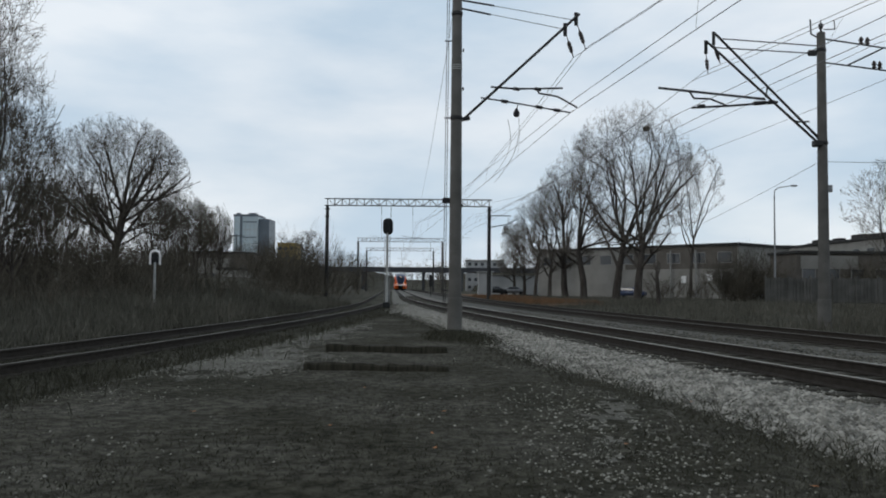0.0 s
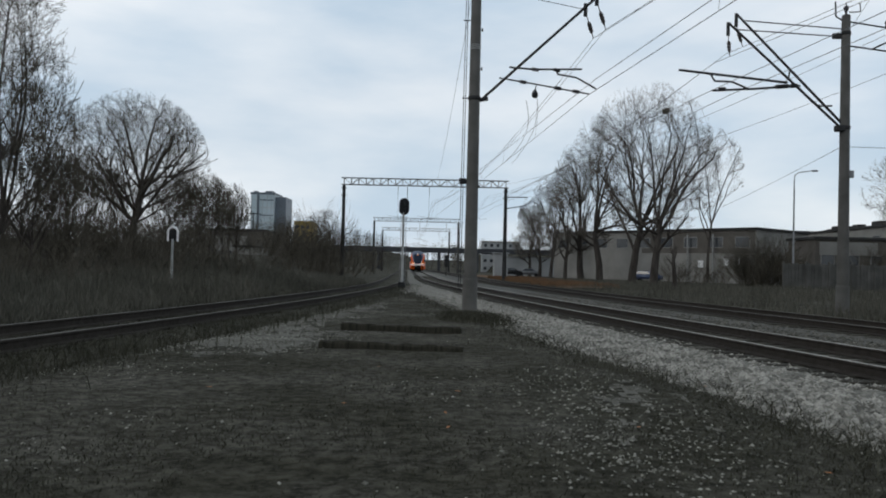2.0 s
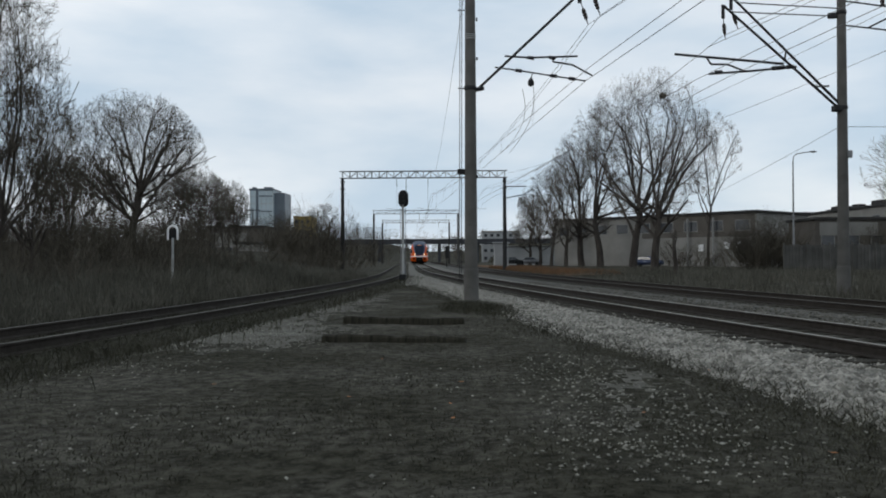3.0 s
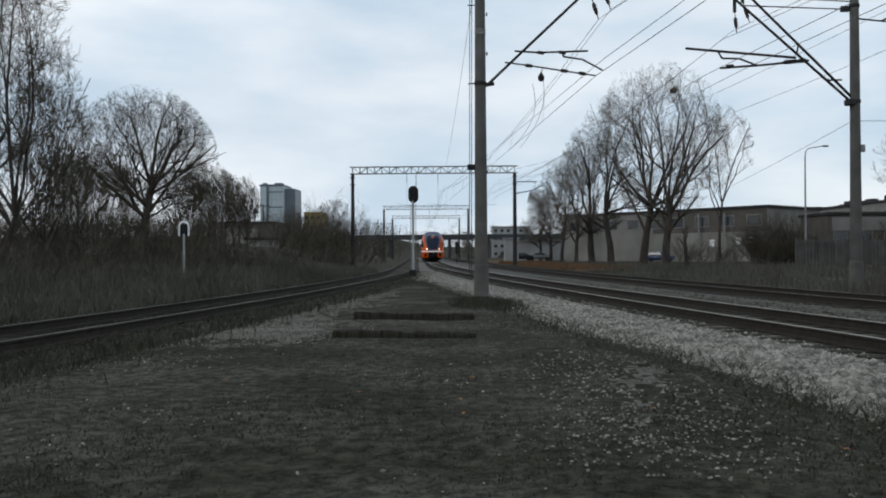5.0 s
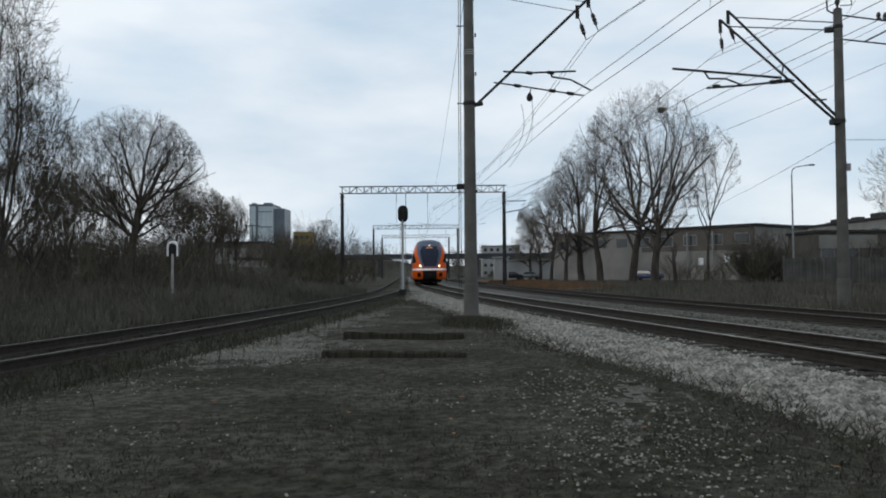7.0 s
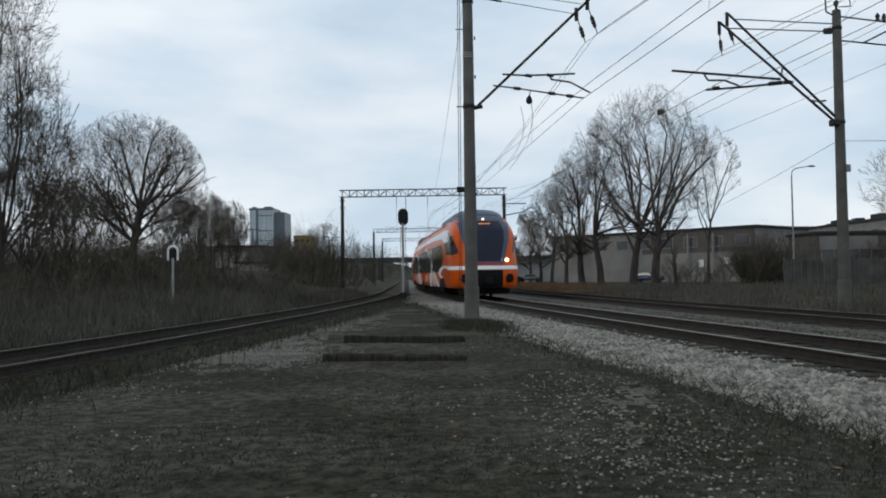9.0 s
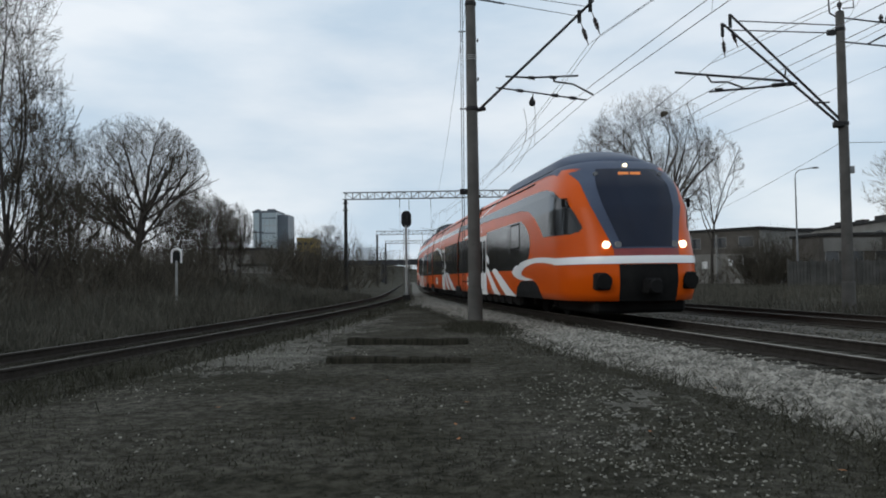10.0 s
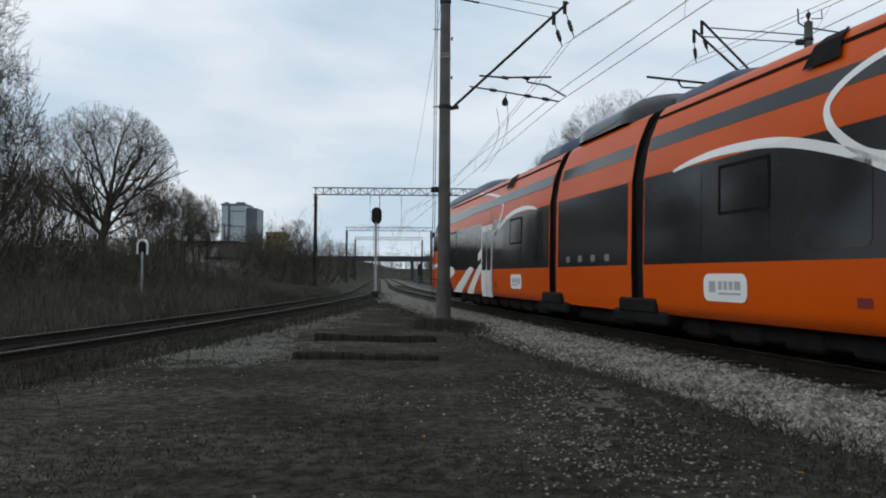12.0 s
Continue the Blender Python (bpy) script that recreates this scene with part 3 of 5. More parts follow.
def gantry(y, xl, xr, z0, z1):
    """A rigid lattice portal across the tracks."""
    g = thing("catenary_gantry", "grey lattice steel gantry on two dark poles", "gantry", Matrix.Translation((0, y, 0)), "gantries over the tracks")
    for x in (xl, xr):
        bm = B()
        tube(bm, (x, 0, -0.2), (x, 0, z0), 0.24, 0.17, 12)
        p = part("post", bm, DARK_STEEL if x < 0 or y < 100 else CONCRETE, g)
        for z in (2.5, z0 - 1.2, z0 - 0.4):
            part("clamp", box(B(), (x, 0, z), (0.5, 0.5, 0.12), None, 0.02), DARK_STEEL, p)
    bm = B()
    n = max(8, int((xr - xl) / 0.8))
    for yy in (-0.25, 0.25):
        for z in (z0, z1):
            tube(bm, (xl - 0.3, yy, z), (xr + 0.3, yy, z), 0.045, 0.045, 5)
        for k in range(n + 1):
            x = xl + (xr - xl) * k / n
            tube(bm, (x, yy, z0), (x, yy, z1), 0.03, 0.03, 4)
            if k < n:
                tube(bm, (x, yy, z0 if k % 2 else z1), (x + (xr - xl) / n, yy, z1 if k % 2 else z0), 0.026, 0.026, 4)
    part("lattice_beam", bm, GREY_STEEL, g, "pale grey lattice cross beam")
    for at in (left_at, main_at, second_at):
        x = at(y).x
        bm = B()
        tube(bm, (x, 0, z0), (x, 0, z0 - 1.0), 0.03, 0.03, 5)
        tubes(bm, [(x - 1.2, 0, 6.9), (x, 0, 6.7), (x + 1.1, 0, 6.75)], 0.014, 5)
        tube(bm, (x, 0, z0 - 1.0), (x, 0, 6.7), 0.012, 0.012, 4)
        part("hanger", bm, DARK_STEEL, g)
    return g


first_gantry = gantry(90, -12.7, 5.2, 10.2, 10.95)
for z, x1, dz in ((9.2, 7.6, 0.0), (7.9, 8.2, 0.9)):
    bm = B()
    tubes(bm, [(5.2, 0, z), (x1 - 1, 0, z + dz * 0.4), (x1, 0, z + dz)], 0.05, 6)
    part("side_arm", bm, DARK_STEEL, first_gantry, "thin side arm")
gantry(162.6, -16.7, 0.1, 10.2, 10.9)
gantry(204, -18.8, -2.1, 10.2, 10.9)


def wires():
    """Catenary and contact wires of the two main tracks, hung from pole to pole."""
    for at, y_pole, runs in ((main_at, 24.9, ((0.44, 7.2, 0.05, 0.9), (0.22, 6.70, 0.05, -0.25), (0.33, 8.44, 1.3, 0.0), (0.70, 8.73, 1.3, 0.0))),
                             (second_at, 28.9, ((1.5, 7.87, 0.05, 0.0), (0.35, 7.78, 0.05, 0.0), (0.85, 9.0, 1.1, 0.0), (1.3, 9.36, 1.1, 0.0)))):
        spans = [-38.0, y_pole, 90.0, 162.6, 204.0, 262.0]
        for off, z_pole, dip, climb in runs:
            kind = "contact_wire" if dip < 1 else "catenary_wire"
            pts = []
            for a, b in zip(spans, spans[1:]):
                for k in range(12):
                    f = k / 12
                    # straight from support to support
                    p = at(a, off - (1.6 if a < 0 else 0)).lerp(at(b, off), f)
                    sag = 4 * f * (1 - f)
                    p.z = z_pole - dip * sag + (0.9 * (1 - f) if a < 0 else climb * (f if a == y_pole else 1))
                    pts.append(p)
            bm = B()
            sweep(bm, pts, 0.0115 if kind == "contact_wire" else 0.0095)
            tagged(finish(kind, bm, WIRE), "thin grey overhead wire along the track", "overhead wire", "overhead wires")
        low, high = runs[1], runs[2]
        for a, b in zip(spans[:3], spans[1:4]):
            for k in range(1, 8):
                f = k / 8
                rise, sag = 0.9 * (1 - f) if a < 0 else 0, 4 * f * (1 - f)
                ends = [at(a, o - (1.6 if a < 0 else 0)).lerp(at(b, o), f) for o in (low[0], high[0])]
                for p, (o, z, dip, climb) in zip(ends, (low, high)):
                    p.z = z - dip * sag + rise + (0 if a < 0 else climb * (f if a == y_pole else 1))
                bm = B()
                tube(bm, ends[0], ends[1], 0.005, 0.005, 4)
                tagged(finish("dropper", bm, WIRE), "thin vertical dropper between overhead wires", "overhead wire", "droppers")


wires()


def line(name, pts, r, label):
    bm = B()
    out = []
    for a, b, sag in pts:
        a, b = Vector(a), Vector(b)
        for k in range(15):
            f = k / 14
            p = a.lerp(b, f)
            p.z -= sag * 4 * f * (1 - f)
            out.append(p)
    sweep(bm, out, r)
    tagged(finish(name, bm, WIRE), label, "overhead wire", "feeder wires")


line("feeder_wire", [((15.6, 29.0, 10.2), (5.2, 90, 10.6), 0.8)], 0.010, "grey feeder wire from pole to gantry")
line("feeder_wire", [((16.4, 29.0, 9.1), (5.3, 90, 9.6), 0.9)], 0.010, "grey feeder wire from pole to gantry")
line("feeder_wire", [((15.6, 29.0, 10.2), (34, -30, 10.2), 0.8)], 0.010, "grey feeder wire from pole to pole")
line("feeder_wire", [((16.4, 29.0, 9.1), (35, -30, 9.1), 0.8)], 0.010, "grey feeder wire from pole to pole")
line("feeder_wire", [((13.5, 29.0, 5.9), (36.0, 34, 7.2), 0.2)], 0.010, "grey service wire from the far pole")
line("feeder_wire", [((13.5, 29.0, 5.9), (24.0, 92, 6.5), 0.3)], 0.010, "grey service wire from the far pole")
line("feeder_wire", [((0.3, 24.9, 9.9), (-2.4, 90, 11.0), 0.6)], 0.008, "thin wire from the near pole to the gantry")
# slack loops of wire below the bracket
for dx, z0, z1 in ((1.62, 6.55, 4.9), (1.9, 7.0, 4.9)):
    bm = B()
    pts = [POLE_A + Vector((dx + 0.25 * math.sin(3.0 * f) - 0.55 * f * f, 0.4 + 2.5 * f, z0 + (z1 - z0) * f)) for f in np.linspace(0, 1, 9)]
    sweep(bm, pts, 0.008)
    part("jumper_wire", bm, WIRE, pole_a, "slack thin jumper wire").matrix_basis = Matrix.Translation(-POLE_A)


# ---- signal, sign, sleepers on the ground ----
def signal():
    s = thing("railway_signal", "railway signal with oval black head on a pale mast", "railway signal", Matrix.Translation((-3.35, 50, 0)))
    part("mast", tube(B(), (0, 0, 0), (0, 0, 4.6), 0.085, 0.07, 12), PALE_STEEL, s, "pale grey steel mast")
    bm = B()
    for yy in (-0.05, 0.01):
        ring = [(0.03 + 0.31 * math.cos(a), yy, 4.97 + 0.31 * math.sin(a) + (0.21 if math.sin(a) >= 0 else -0.21)) for a in np.linspace(0.02, 2 * math.pi - 0.02, 36)]
        bm.faces.new([bm.verts.new(v) for v in ring])
    bmesh.ops.bridge_loops(bm, edges=list(bm.edges))
    part("backboard", bm, BLACK, s, "oval matt black backboard")
    for z in (5.2, 4.95, 4.7):
        part("lamp_hood", tube(B(), (0.03, -0.02, z), (0.03, -0.28, z), 0.10, 0.11, 12), BLACK, s)
    bm = B()
    tube(bm, (0.2, 0.1, 5.4), (0.2, 0.1, 6.2), 0.02, 0.02, 5)
    box(bm, (0, 0.12, 4.9), (0.3, 0.2, 0.8), None, 0.02)
    part("head_bracket", bm, DARK_STEEL, s)
    bm = B()
    box(bm, (-0.02, 0, 0.16), (0.42, 0.42, 0.36), None, 0.03)
    part("base_box", bm, BLACK, s, "dark metal box at the foot")
    bm = B()
    for x in (-0.16, 0.16):
        tube(bm, (x, 0.1, 0.3), (x, 0.1, 4.4), 0.014, 0.014, 5)
    for k in range(12):
        tube(bm, (-0.16, 0.1, 0.5 + 0.33 * k), (0.16, 0.1, 0.5 + 0.33 * k), 0.011, 0.011, 5)
    part("ladder", bm, GREY_STEEL, s)


signal()
dwarf = thing("dwarf_signal", "small black signal on a short post between the tracks", "railway signal", Matrix.Translation((-1.6, 120, 0)))
part("post", tube(B(), (0, 0, -0.1), (0, 0, 1.4), 0.07, 0.07, 8), DARK_STEEL, dwarf)
part("head", box(B(), (0, 0, 2.2), (0.5, 0.3, 1.7), None, 0.08), BLACK, dwarf, "tall matt black signal head")


def whistle_post():
    s = thing("track_sign", "small trackside sign with a pale hooped top", "railway sign", Matrix.Translation((-13.0, 37, 0)))
    part("post", tube(B(), (0, 0, -0.05), (0, 0, 2.3), 0.055, 0.05, 10), PALE_STEEL, s)
    bm = B()
    pts = [(0.22 * math.cos(a), 0, 2.62 + 0.22 * math.sin(a)) for a in np.linspace(math.pi, 0, 13)]
    tubes(bm, [(-0.22, 0, 2.2)] + pts + [(0.22, 0, 2.2)], 0.045, 8)
    part("hoop", bm, WHITE, s, "pale hooped border")
    bm = B()
    box(bm, (0, 0.02, 2.46), (0.36, 0.03, 0.5), None, 0.01)
    part("plate", bm, BLACK, s, "dark sign plate")
    part("band", tube(B(), (0, 0, 0.95), (0, 0, 1.35), 0.058, 0.058, 10), CONCRETE_LIGHT, s)


whistle_post()


def old_sleeper(x, y, length, yaw, z):
    bm = B()
    box(bm, (0, 0, 0), (length, 0.28, 0.24), None, 0.025)
    bmesh.ops.subdivide_edges(bm, edges=[e for e in bm.edges if e.calc_length() > 1.0], cuts=12)
    rnd = random.Random(int(y * 10))
    for v in bm.verts:
        v.co += Vector((0, rnd.uniform(-0.012, 0.012), rnd.uniform(-0.02, 0.012)))
    ob = finish("old_sleeper", bm, OLD_WOOD)
    ob.matrix_basis = pose(x, y, z, 0, 0.8, yaw)
    tagged(ob, "dark weathered timber sleeper half sunk in the grass", "railway sleeper", "old sleepers on the ground")


old_sleeper(-1.0, 12.75, 2.25, -3.5, -0.005)
old_sleeper(-1.1, 16.6, 2.45, -1.5, 0.0)


# ---- buildings ----
def block(name, label, category, x0, x1, y0, y1, h, wall, roof, windows=(), storeys=1, bays=0, glass=None, parapet=0.35, base_z=-0.1, lowest=0):
    """A building with walls, a roof slab with an edge, and recessed windows on the sides that show."""
    b = thing(name, label, category, Matrix.Translation((x0, y0, base_z)))
    w, d = x1 - x0, y1 - y0
    bm = B()
    box(bm, (w / 2, d / 2, h / 2), (w, d, h))
    part("wall", bm, wall, b)
    bm = B()
    box(bm, (w / 2, d / 2, h + parapet / 2 - 0.02), (w + 0.5, d + 0.5, parapet), None, 0.03)
    part("roof", bm, roof, b, "dark flat roof edge")
    for side in windows:
        for k in range(bays):
            for s in range(lowest, storeys):
                z = h * (s + 0.56) / storeys
                hh, ww = min(1.5, h / storeys * 0.45), (w if side == "front" else d) / bays * 0.55
                c = (w * (k + 0.5) / bays, -0.02, z) if side == "front" else ((-0.02 if side == "west" else w + 0.02), d * (k + 0.5) / bays, z)
                dims = (ww, 0.1, hh) if side == "front" else (0.1, ww, hh)
                bm = B()
                t = 0.09
                for sx in (-1, 1):
                    o = (sx * (ww / 2 - t / 2), 0, 0) if side == "front" else (0, sx * (ww / 2 - t / 2), 0)
                    box(bm, (c[0] + o[0], c[1] + o[1], c[2]), (t, 0.1, hh) if side == "front" else (0.1, t, hh))
                for sz in (-1, 1):
                    box(bm, (c[0], c[1], c[2] + sz * (hh / 2 - t / 2)), (ww - 2 * t, 0.1, t) if side == "front" else (0.1, ww - 2 * t, t))
                win = part("window", bm, WINDOW_FRAME, b)
                bm = B()
                box(bm, c, (ww - 2 * t, 0.04, hh - 2 * t) if side == "front" else (0.04, ww - 2 * t, hh - 2 * t))
                part("pane", bm, glass or GLASS, win)
    return b


GLASS = material("dark_window_glass", (0.02, 0.024, 0.028), (0.05, 0.055, 0.06), 0.5, 0.12, 0, 0, 60, 0.5)
TOWER_GLASS = material("blue_curtain_glass", (0.34, 0.41, 0.44), (0.46, 0.54, 0.57), 0.12, 0.35, 0.0, 0, 10, 0.6)
TOWER_DARK = material("dark_blue_cladding", (0.075, 0.09, 0.11), (0.11, 0.13, 0.15), 0.12, 0.4, 0, 0, 10, 0.5)
WINDOW_FRAME = material("window_frame_paint", (0.16, 0.16, 0.155), (0.26, 0.26, 0.25), 3, 0.7, 0, 0.1, 60)
GREY_WALL = material("grey_rendered_wall", (0.15, 0.145, 0.132), (0.25, 0.242, 0.225), 0.35, 0.95, 0, 0.3, 12, 0.2)
BROWN_WALL = material("brown_brick_wall", (0.068, 0.061, 0.053), (0.122, 0.111, 0.098), 0.4, 0.95, 0, 0.3, 12, 0.2)
PALE_WALL = material("pale_plaster_wall", (0.20, 0.205, 0.205), (0.31, 0.315, 0.315), 0.3, 0.95, 0, 0.3, 12, 0.2)
DARK_ROOF = material("tarred_roof_felt", (0.02, 0.02, 0.02), (0.05, 0.048, 0.046), 0.6, 0.9, 0, 0.3, 12, 0.2)
YELLOW_WALL = material("ochre_yellow_cladding", (0.30, 0.21, 0.05), (0.42, 0.30, 0.09), 0.2, 0.8, 0, 0.1, 12, 0.2)
FENCE = material("grey_fence_panel", (0.045, 0.045, 0.041), (0.095, 0.092, 0.085), 0.8, 0.95, 0, 0.4, 14, 0.2, 0.4)
PALE_CLADDING = material("pale_facade_cladding", (0.36, 0.39, 0.40), (0.48, 0.51, 0.52), 0.3, 0.6, 0, 0, 10, 0.3)
BRIDGE = material("dark_bridge_concrete", (0.035, 0.037, 0.042), (0.07, 0.072, 0.078), 0.3, 0.9, 0, 0.3, 8, 0.2)

# glass office tower
tower = block("office_tower", "glass-fronted office tower behind the trees", "tower block", -81.8, -72.6, 320, 334, 28.4, TOWER_GLASS, TOWER_DARK, parapet=0.8)
bm = B()
box(bm, (11.3, 8, 13.8), (4.2, 12, 27.6))
part("side_wing", bm, TOWER_DARK, tower, "dark clad side wing")
bm = B()
box(bm, (2.9, -0.2, 14.2), (0.9, 0.5, 28.6))
part("corner_strip", bm, TOWER_DARK, tower)
for k in range(9):
    bm = B()
    box(bm, (6.3, -0.12, 2.2 + 3.0 * k), (5.4, 0.3, 0.45))
    part("spandrel", bm, TOWER_DARK if k in (6, 8) else PALE_CLADDING, tower)
    bm = B()
    box(bm, (1.2, -0.12, 2.2 + 3.0 * k), (2.2, 0.3, 0.3))
    part("spandrel", bm, PALE_CLADDING, tower)
for x in (0.1, 4.6, 6.4, 8.0, 9.1):
    bm = B()
    box(bm, (x, -0.15, 14.2), (0.22, 0.3, 28.2))
    part("mullion", bm, PALE_CLADDING, tower)
bm = B()
box(bm, (6.8, 3, 29.3), (3.0, 3, 1.2))
part("lift_housing", box(B(), (1.2, 3, 29.2), (1.6, 2, 1.4)), TOWER_DARK, tower)
part("roof_plant", bm, TOWER_DARK, tower)
block("yellow_building", "ochre yellow clad building far beyond the brush", "building", -66.5, -59.6, 330, 345, 18.4, YELLOW_WALL, YELLOW_WALL, ("front",), 4, 3)
shed = block("low_building", "dark low building with a pale wall patch behind brush", "building", -37, -28.6, 120, 134, 6.0, BROWN_WALL, DARK_ROOF, ("front",), 1, 4)
bm = B()
box(bm, (3.4, -0.06, 4.2), (5.0, 0.1, 2.2))
part("pale_panel", bm, GREY_WALL, shed)
bm = B()
tube(bm, (6.5, 1, 6.2), (6.5, 1, 9.0), 0.06, 0.06, 6)
tube(bm, (5.4, 1, 8.7), (7.6, 1, 8.7), 0.06, 0.06, 6)
part("aerial", bm, DARK_STEEL, shed)
annex = block("gable_shed", "small pale-gabled shed beside brush", "shed", -29.6, -26.6, 108, 114, 3.4, GREY_WALL, DARK_ROOF)

# long halls on the other side
hall = block("long_hall", "long two-storey grey-brown hall with dark roof edge", "building", 16.0, 51.7, 135, 149, 7.3, GREY_WALL, DARK_ROOF, ("front",), 2, 9, lowest=1)
hall.matrix_basis = pose(16.0, 135, -0.1, 0, 0, -49.2)
bm = B()
box(bm, (26.5, 0.0, 5.7), (18, 0.06, 3.0))
part("upper_cladding", bm, BROWN_WALL, hall, "brown brick upper storey")
for x in (25.6, 29.6):
    bm = B()
    tube(bm, (x, -0.5, 0), (x, -0.5, 6.8), 0.13, 0.13, 8)
    part("downpipe", bm, WINDOW_FRAME, hall)
for x, z in ((27.5, 2.7), (31.5, 3.0), (33.0, 3.0)):
    bm = B()
    box(bm, (x, -0.16, z), (0.8, 0.1, 0.95))
    part("bright_panel", bm, WHITE, hall, "pale window surround")
block("white_garage", "low pale rendered garage row", "garage", 7.0, 27.0, 153, 159, 3.6, PALE_WALL, GREY_WALL, parapet=0.2)
block("small_kiosk", "small pale flat-roofed kiosk", "kiosk", 5.9, 8.1, 130, 134, 3.8, PALE_WALL, PALE_WALL, parapet=0.15)
block("far_flats", "distant pale block of flats", "building", 8.0, 20.0, 262, 274, 9.8, PALE_WALL, GREY_WALL, ("front",), 4, 6)
far_hall = block("far_hall", "long dark industrial hall with uneven roofline", "building", 58, 80, 80, 168, 8.3, GREY_WALL, DARK_ROOF, ("west",), 2, 22)
rnd = random.Random(5)
for k in range(24):
    part("roof_plant", box(B(), (rnd.uniform(0.5, 6), 2 + 3.6 * k, 8.7), (rnd.uniform(1, 3), rnd.uniform(1.2, 3.4), rnd.uniform(0.5, 1.1))), DARK_ROOF, far_hall)
store = block("storage_shed", "low dark storage shed with flat roof", "shed", 43.5, 55.5, 100, 108, 5.9, BROWN_WALL, DARK_ROOF, ("front",), 1, 4)
bm = B()
box(bm, (4, -0.08, 4.8), (7, 0.12, 1.6))
part("upper_cladding", bm, GREY_WALL, store)

# panel fence
fence = thing("panel_fence", "grey concrete panel fence in tall dry grass", "fence", Matrix.Translation((30.2, 76, 0)))
for k in range(7):
    for q in range(6):
        part("board", box(B(), (0.25 + 0.32 * q + 2.1 * k, 0.03 * (q % 2), 1.22 + 0.03 * ((q * 5 + k * 3) % 4)), (0.27, 0.05, 2.3), None, 0.008), FENCE, fence)
    part("panel", box(B(), (1.05 + 2.1 * k, 0.07, 1.15), (1.94, 0.05, 2.1), None, 0.008), FENCE, fence)
    part("post", box(B(), (2.1 * k, 0.02, 1.3), (0.16, 0.2, 2.6), None, 0.01), FENCE, fence)


def lamp_post():
    s = thing("street_lamp", "tall slim grey street lamp with a curved arm", "street lamp", Matrix.Translation((32.7, 80, 0)))
    part("post", tube(B(), (0, 0, -0.1), (0, 0, 10.6), 0.11, 0.06, 10), GREY_STEEL, s)
    bm = B()
    tubes(bm, [(0, 0, 10.6), (0.08, 0, 11.1), (0.4, 0, 11.35), (1.7, 0, 11.55)], 0.045, 8)
    part("arm", bm, GREY_STEEL, s)
    bm = B()
    bmesh.ops.create_uvsphere(bm, u_segments=12, v_segments=8, radius=1, matrix=Matrix.Translation((1.95, 0, 11.55)) @ Matrix.Diagonal((0.38, 0.16, 0.10, 1)))
    part("lantern", bm, GREY_STEEL, s, "flat grey lantern head")


lamp_post()


def bridge():
    b = thing("road_bridge", "dark concrete road bridge over the tracks", "bridge", Matrix.Translation((0, 242, 0)))
    bm = B()
    box(bm, (-15, 4, 6.1), (110, 8, 1.0), None, 0.05)
    part("deck", bm, BRIDGE, b)
    bm = B()
    box(bm, (-15, -0.1, 6.8), (110, 0.15, 0.5))
    part("parapet", bm, BRIDGE, b)
    for x in (-34, -23.5, -5.5, 6):
        bm = B()
        for yy in (1.2, 4, 6.8):
            tube(bm, (x, yy, -0.1), (x, yy, 5.6), 0.4, 0.4, 10)
        box(bm, (x, 4, 5.4), (1.0, 7, 0.5))
        part("pier", bm, BRIDGE, b)
    for x in (-62, 34):
        bm = B()
        v = [bm.verts.new(p) for p in ((x - 25, -6, -0.2), (x + 25, -6, -0.2), (x + 25, 14, -0.2), (x - 25, 14, -0.2), (x - 20, 0, 5.6), (x + 15, 0, 5.6), (x + 15, 8, 5.6), (x - 20, 8, 5.6))]
        for f in ((0, 1, 5, 4), (1, 2, 6, 5), (2, 3, 7, 6), (3, 0, 4, 7), (4, 5, 6, 7)):
            bm.faces.new([v[i] for i in f])
        part("embankment", bm, GROUND, b, "dark grassy embankment")


bridge()


def car(m, paint, label):
    """A parked car."""
    c = thing("parked_car", label, "car", m, "parked cars")
    bm = B()
    prof = [(-2.1, 0.35), (-2.12, 0.75), (-1.95, 0.92), (-1.35, 0.98), (-0.75, 1.42), (0.75, 1.45), (1.35, 1.0), (2.05, 0.88), (2.15, 0.6), (2.1, 0.35)]
    rows = [[bm.verts.new((x, y * (0.86 if z > 1.1 else 1), z)) for x, z in prof] for y in (-0.85, 0.85)]
    for i in range(len(prof)):
        bm.faces.new((rows[0][i], rows[0][(i + 1) % len(prof)], rows[1][(i + 1) % len(prof)], rows[1][i]))
    bm.faces.new(rows[0][::-1])
    bm.faces.new(rows[1])
    bmesh.ops.bevel(bm, geom=list(bm.edges), offset=0.05, segments=2, affect="EDGES")
    part("body", bm, paint, c, smooth=True)
    for s in (-1, 1):
        bm = B()
        v = [bm.verts.new((x, s * y, z)) for x, y, z in ((-1.1, 0.845, 1.02), (1.05, 0.845, 1.02), (0.68, 0.76, 1.37), (-0.68, 0.76, 1.36))]
        bm.faces.new(v if s < 0 else v[::-1])
        r = bmesh.ops.extrude_face_region(bm, geom=list(bm.faces))
        bmesh.ops.translate(bm, vec=(0, s * 0.02, 0), verts=[e for e in r["geom"] if isinstance(e, bmesh.types.BMVert)])
        part("side_window", bm, GLASS, c)
        for x in (-1.3, 1.35):
            part("wheel", tube(B(), (x, s * 0.68, 0.31), (x, s * 0.88, 0.31), 0.31, 0.31, 16), BLACK, c)


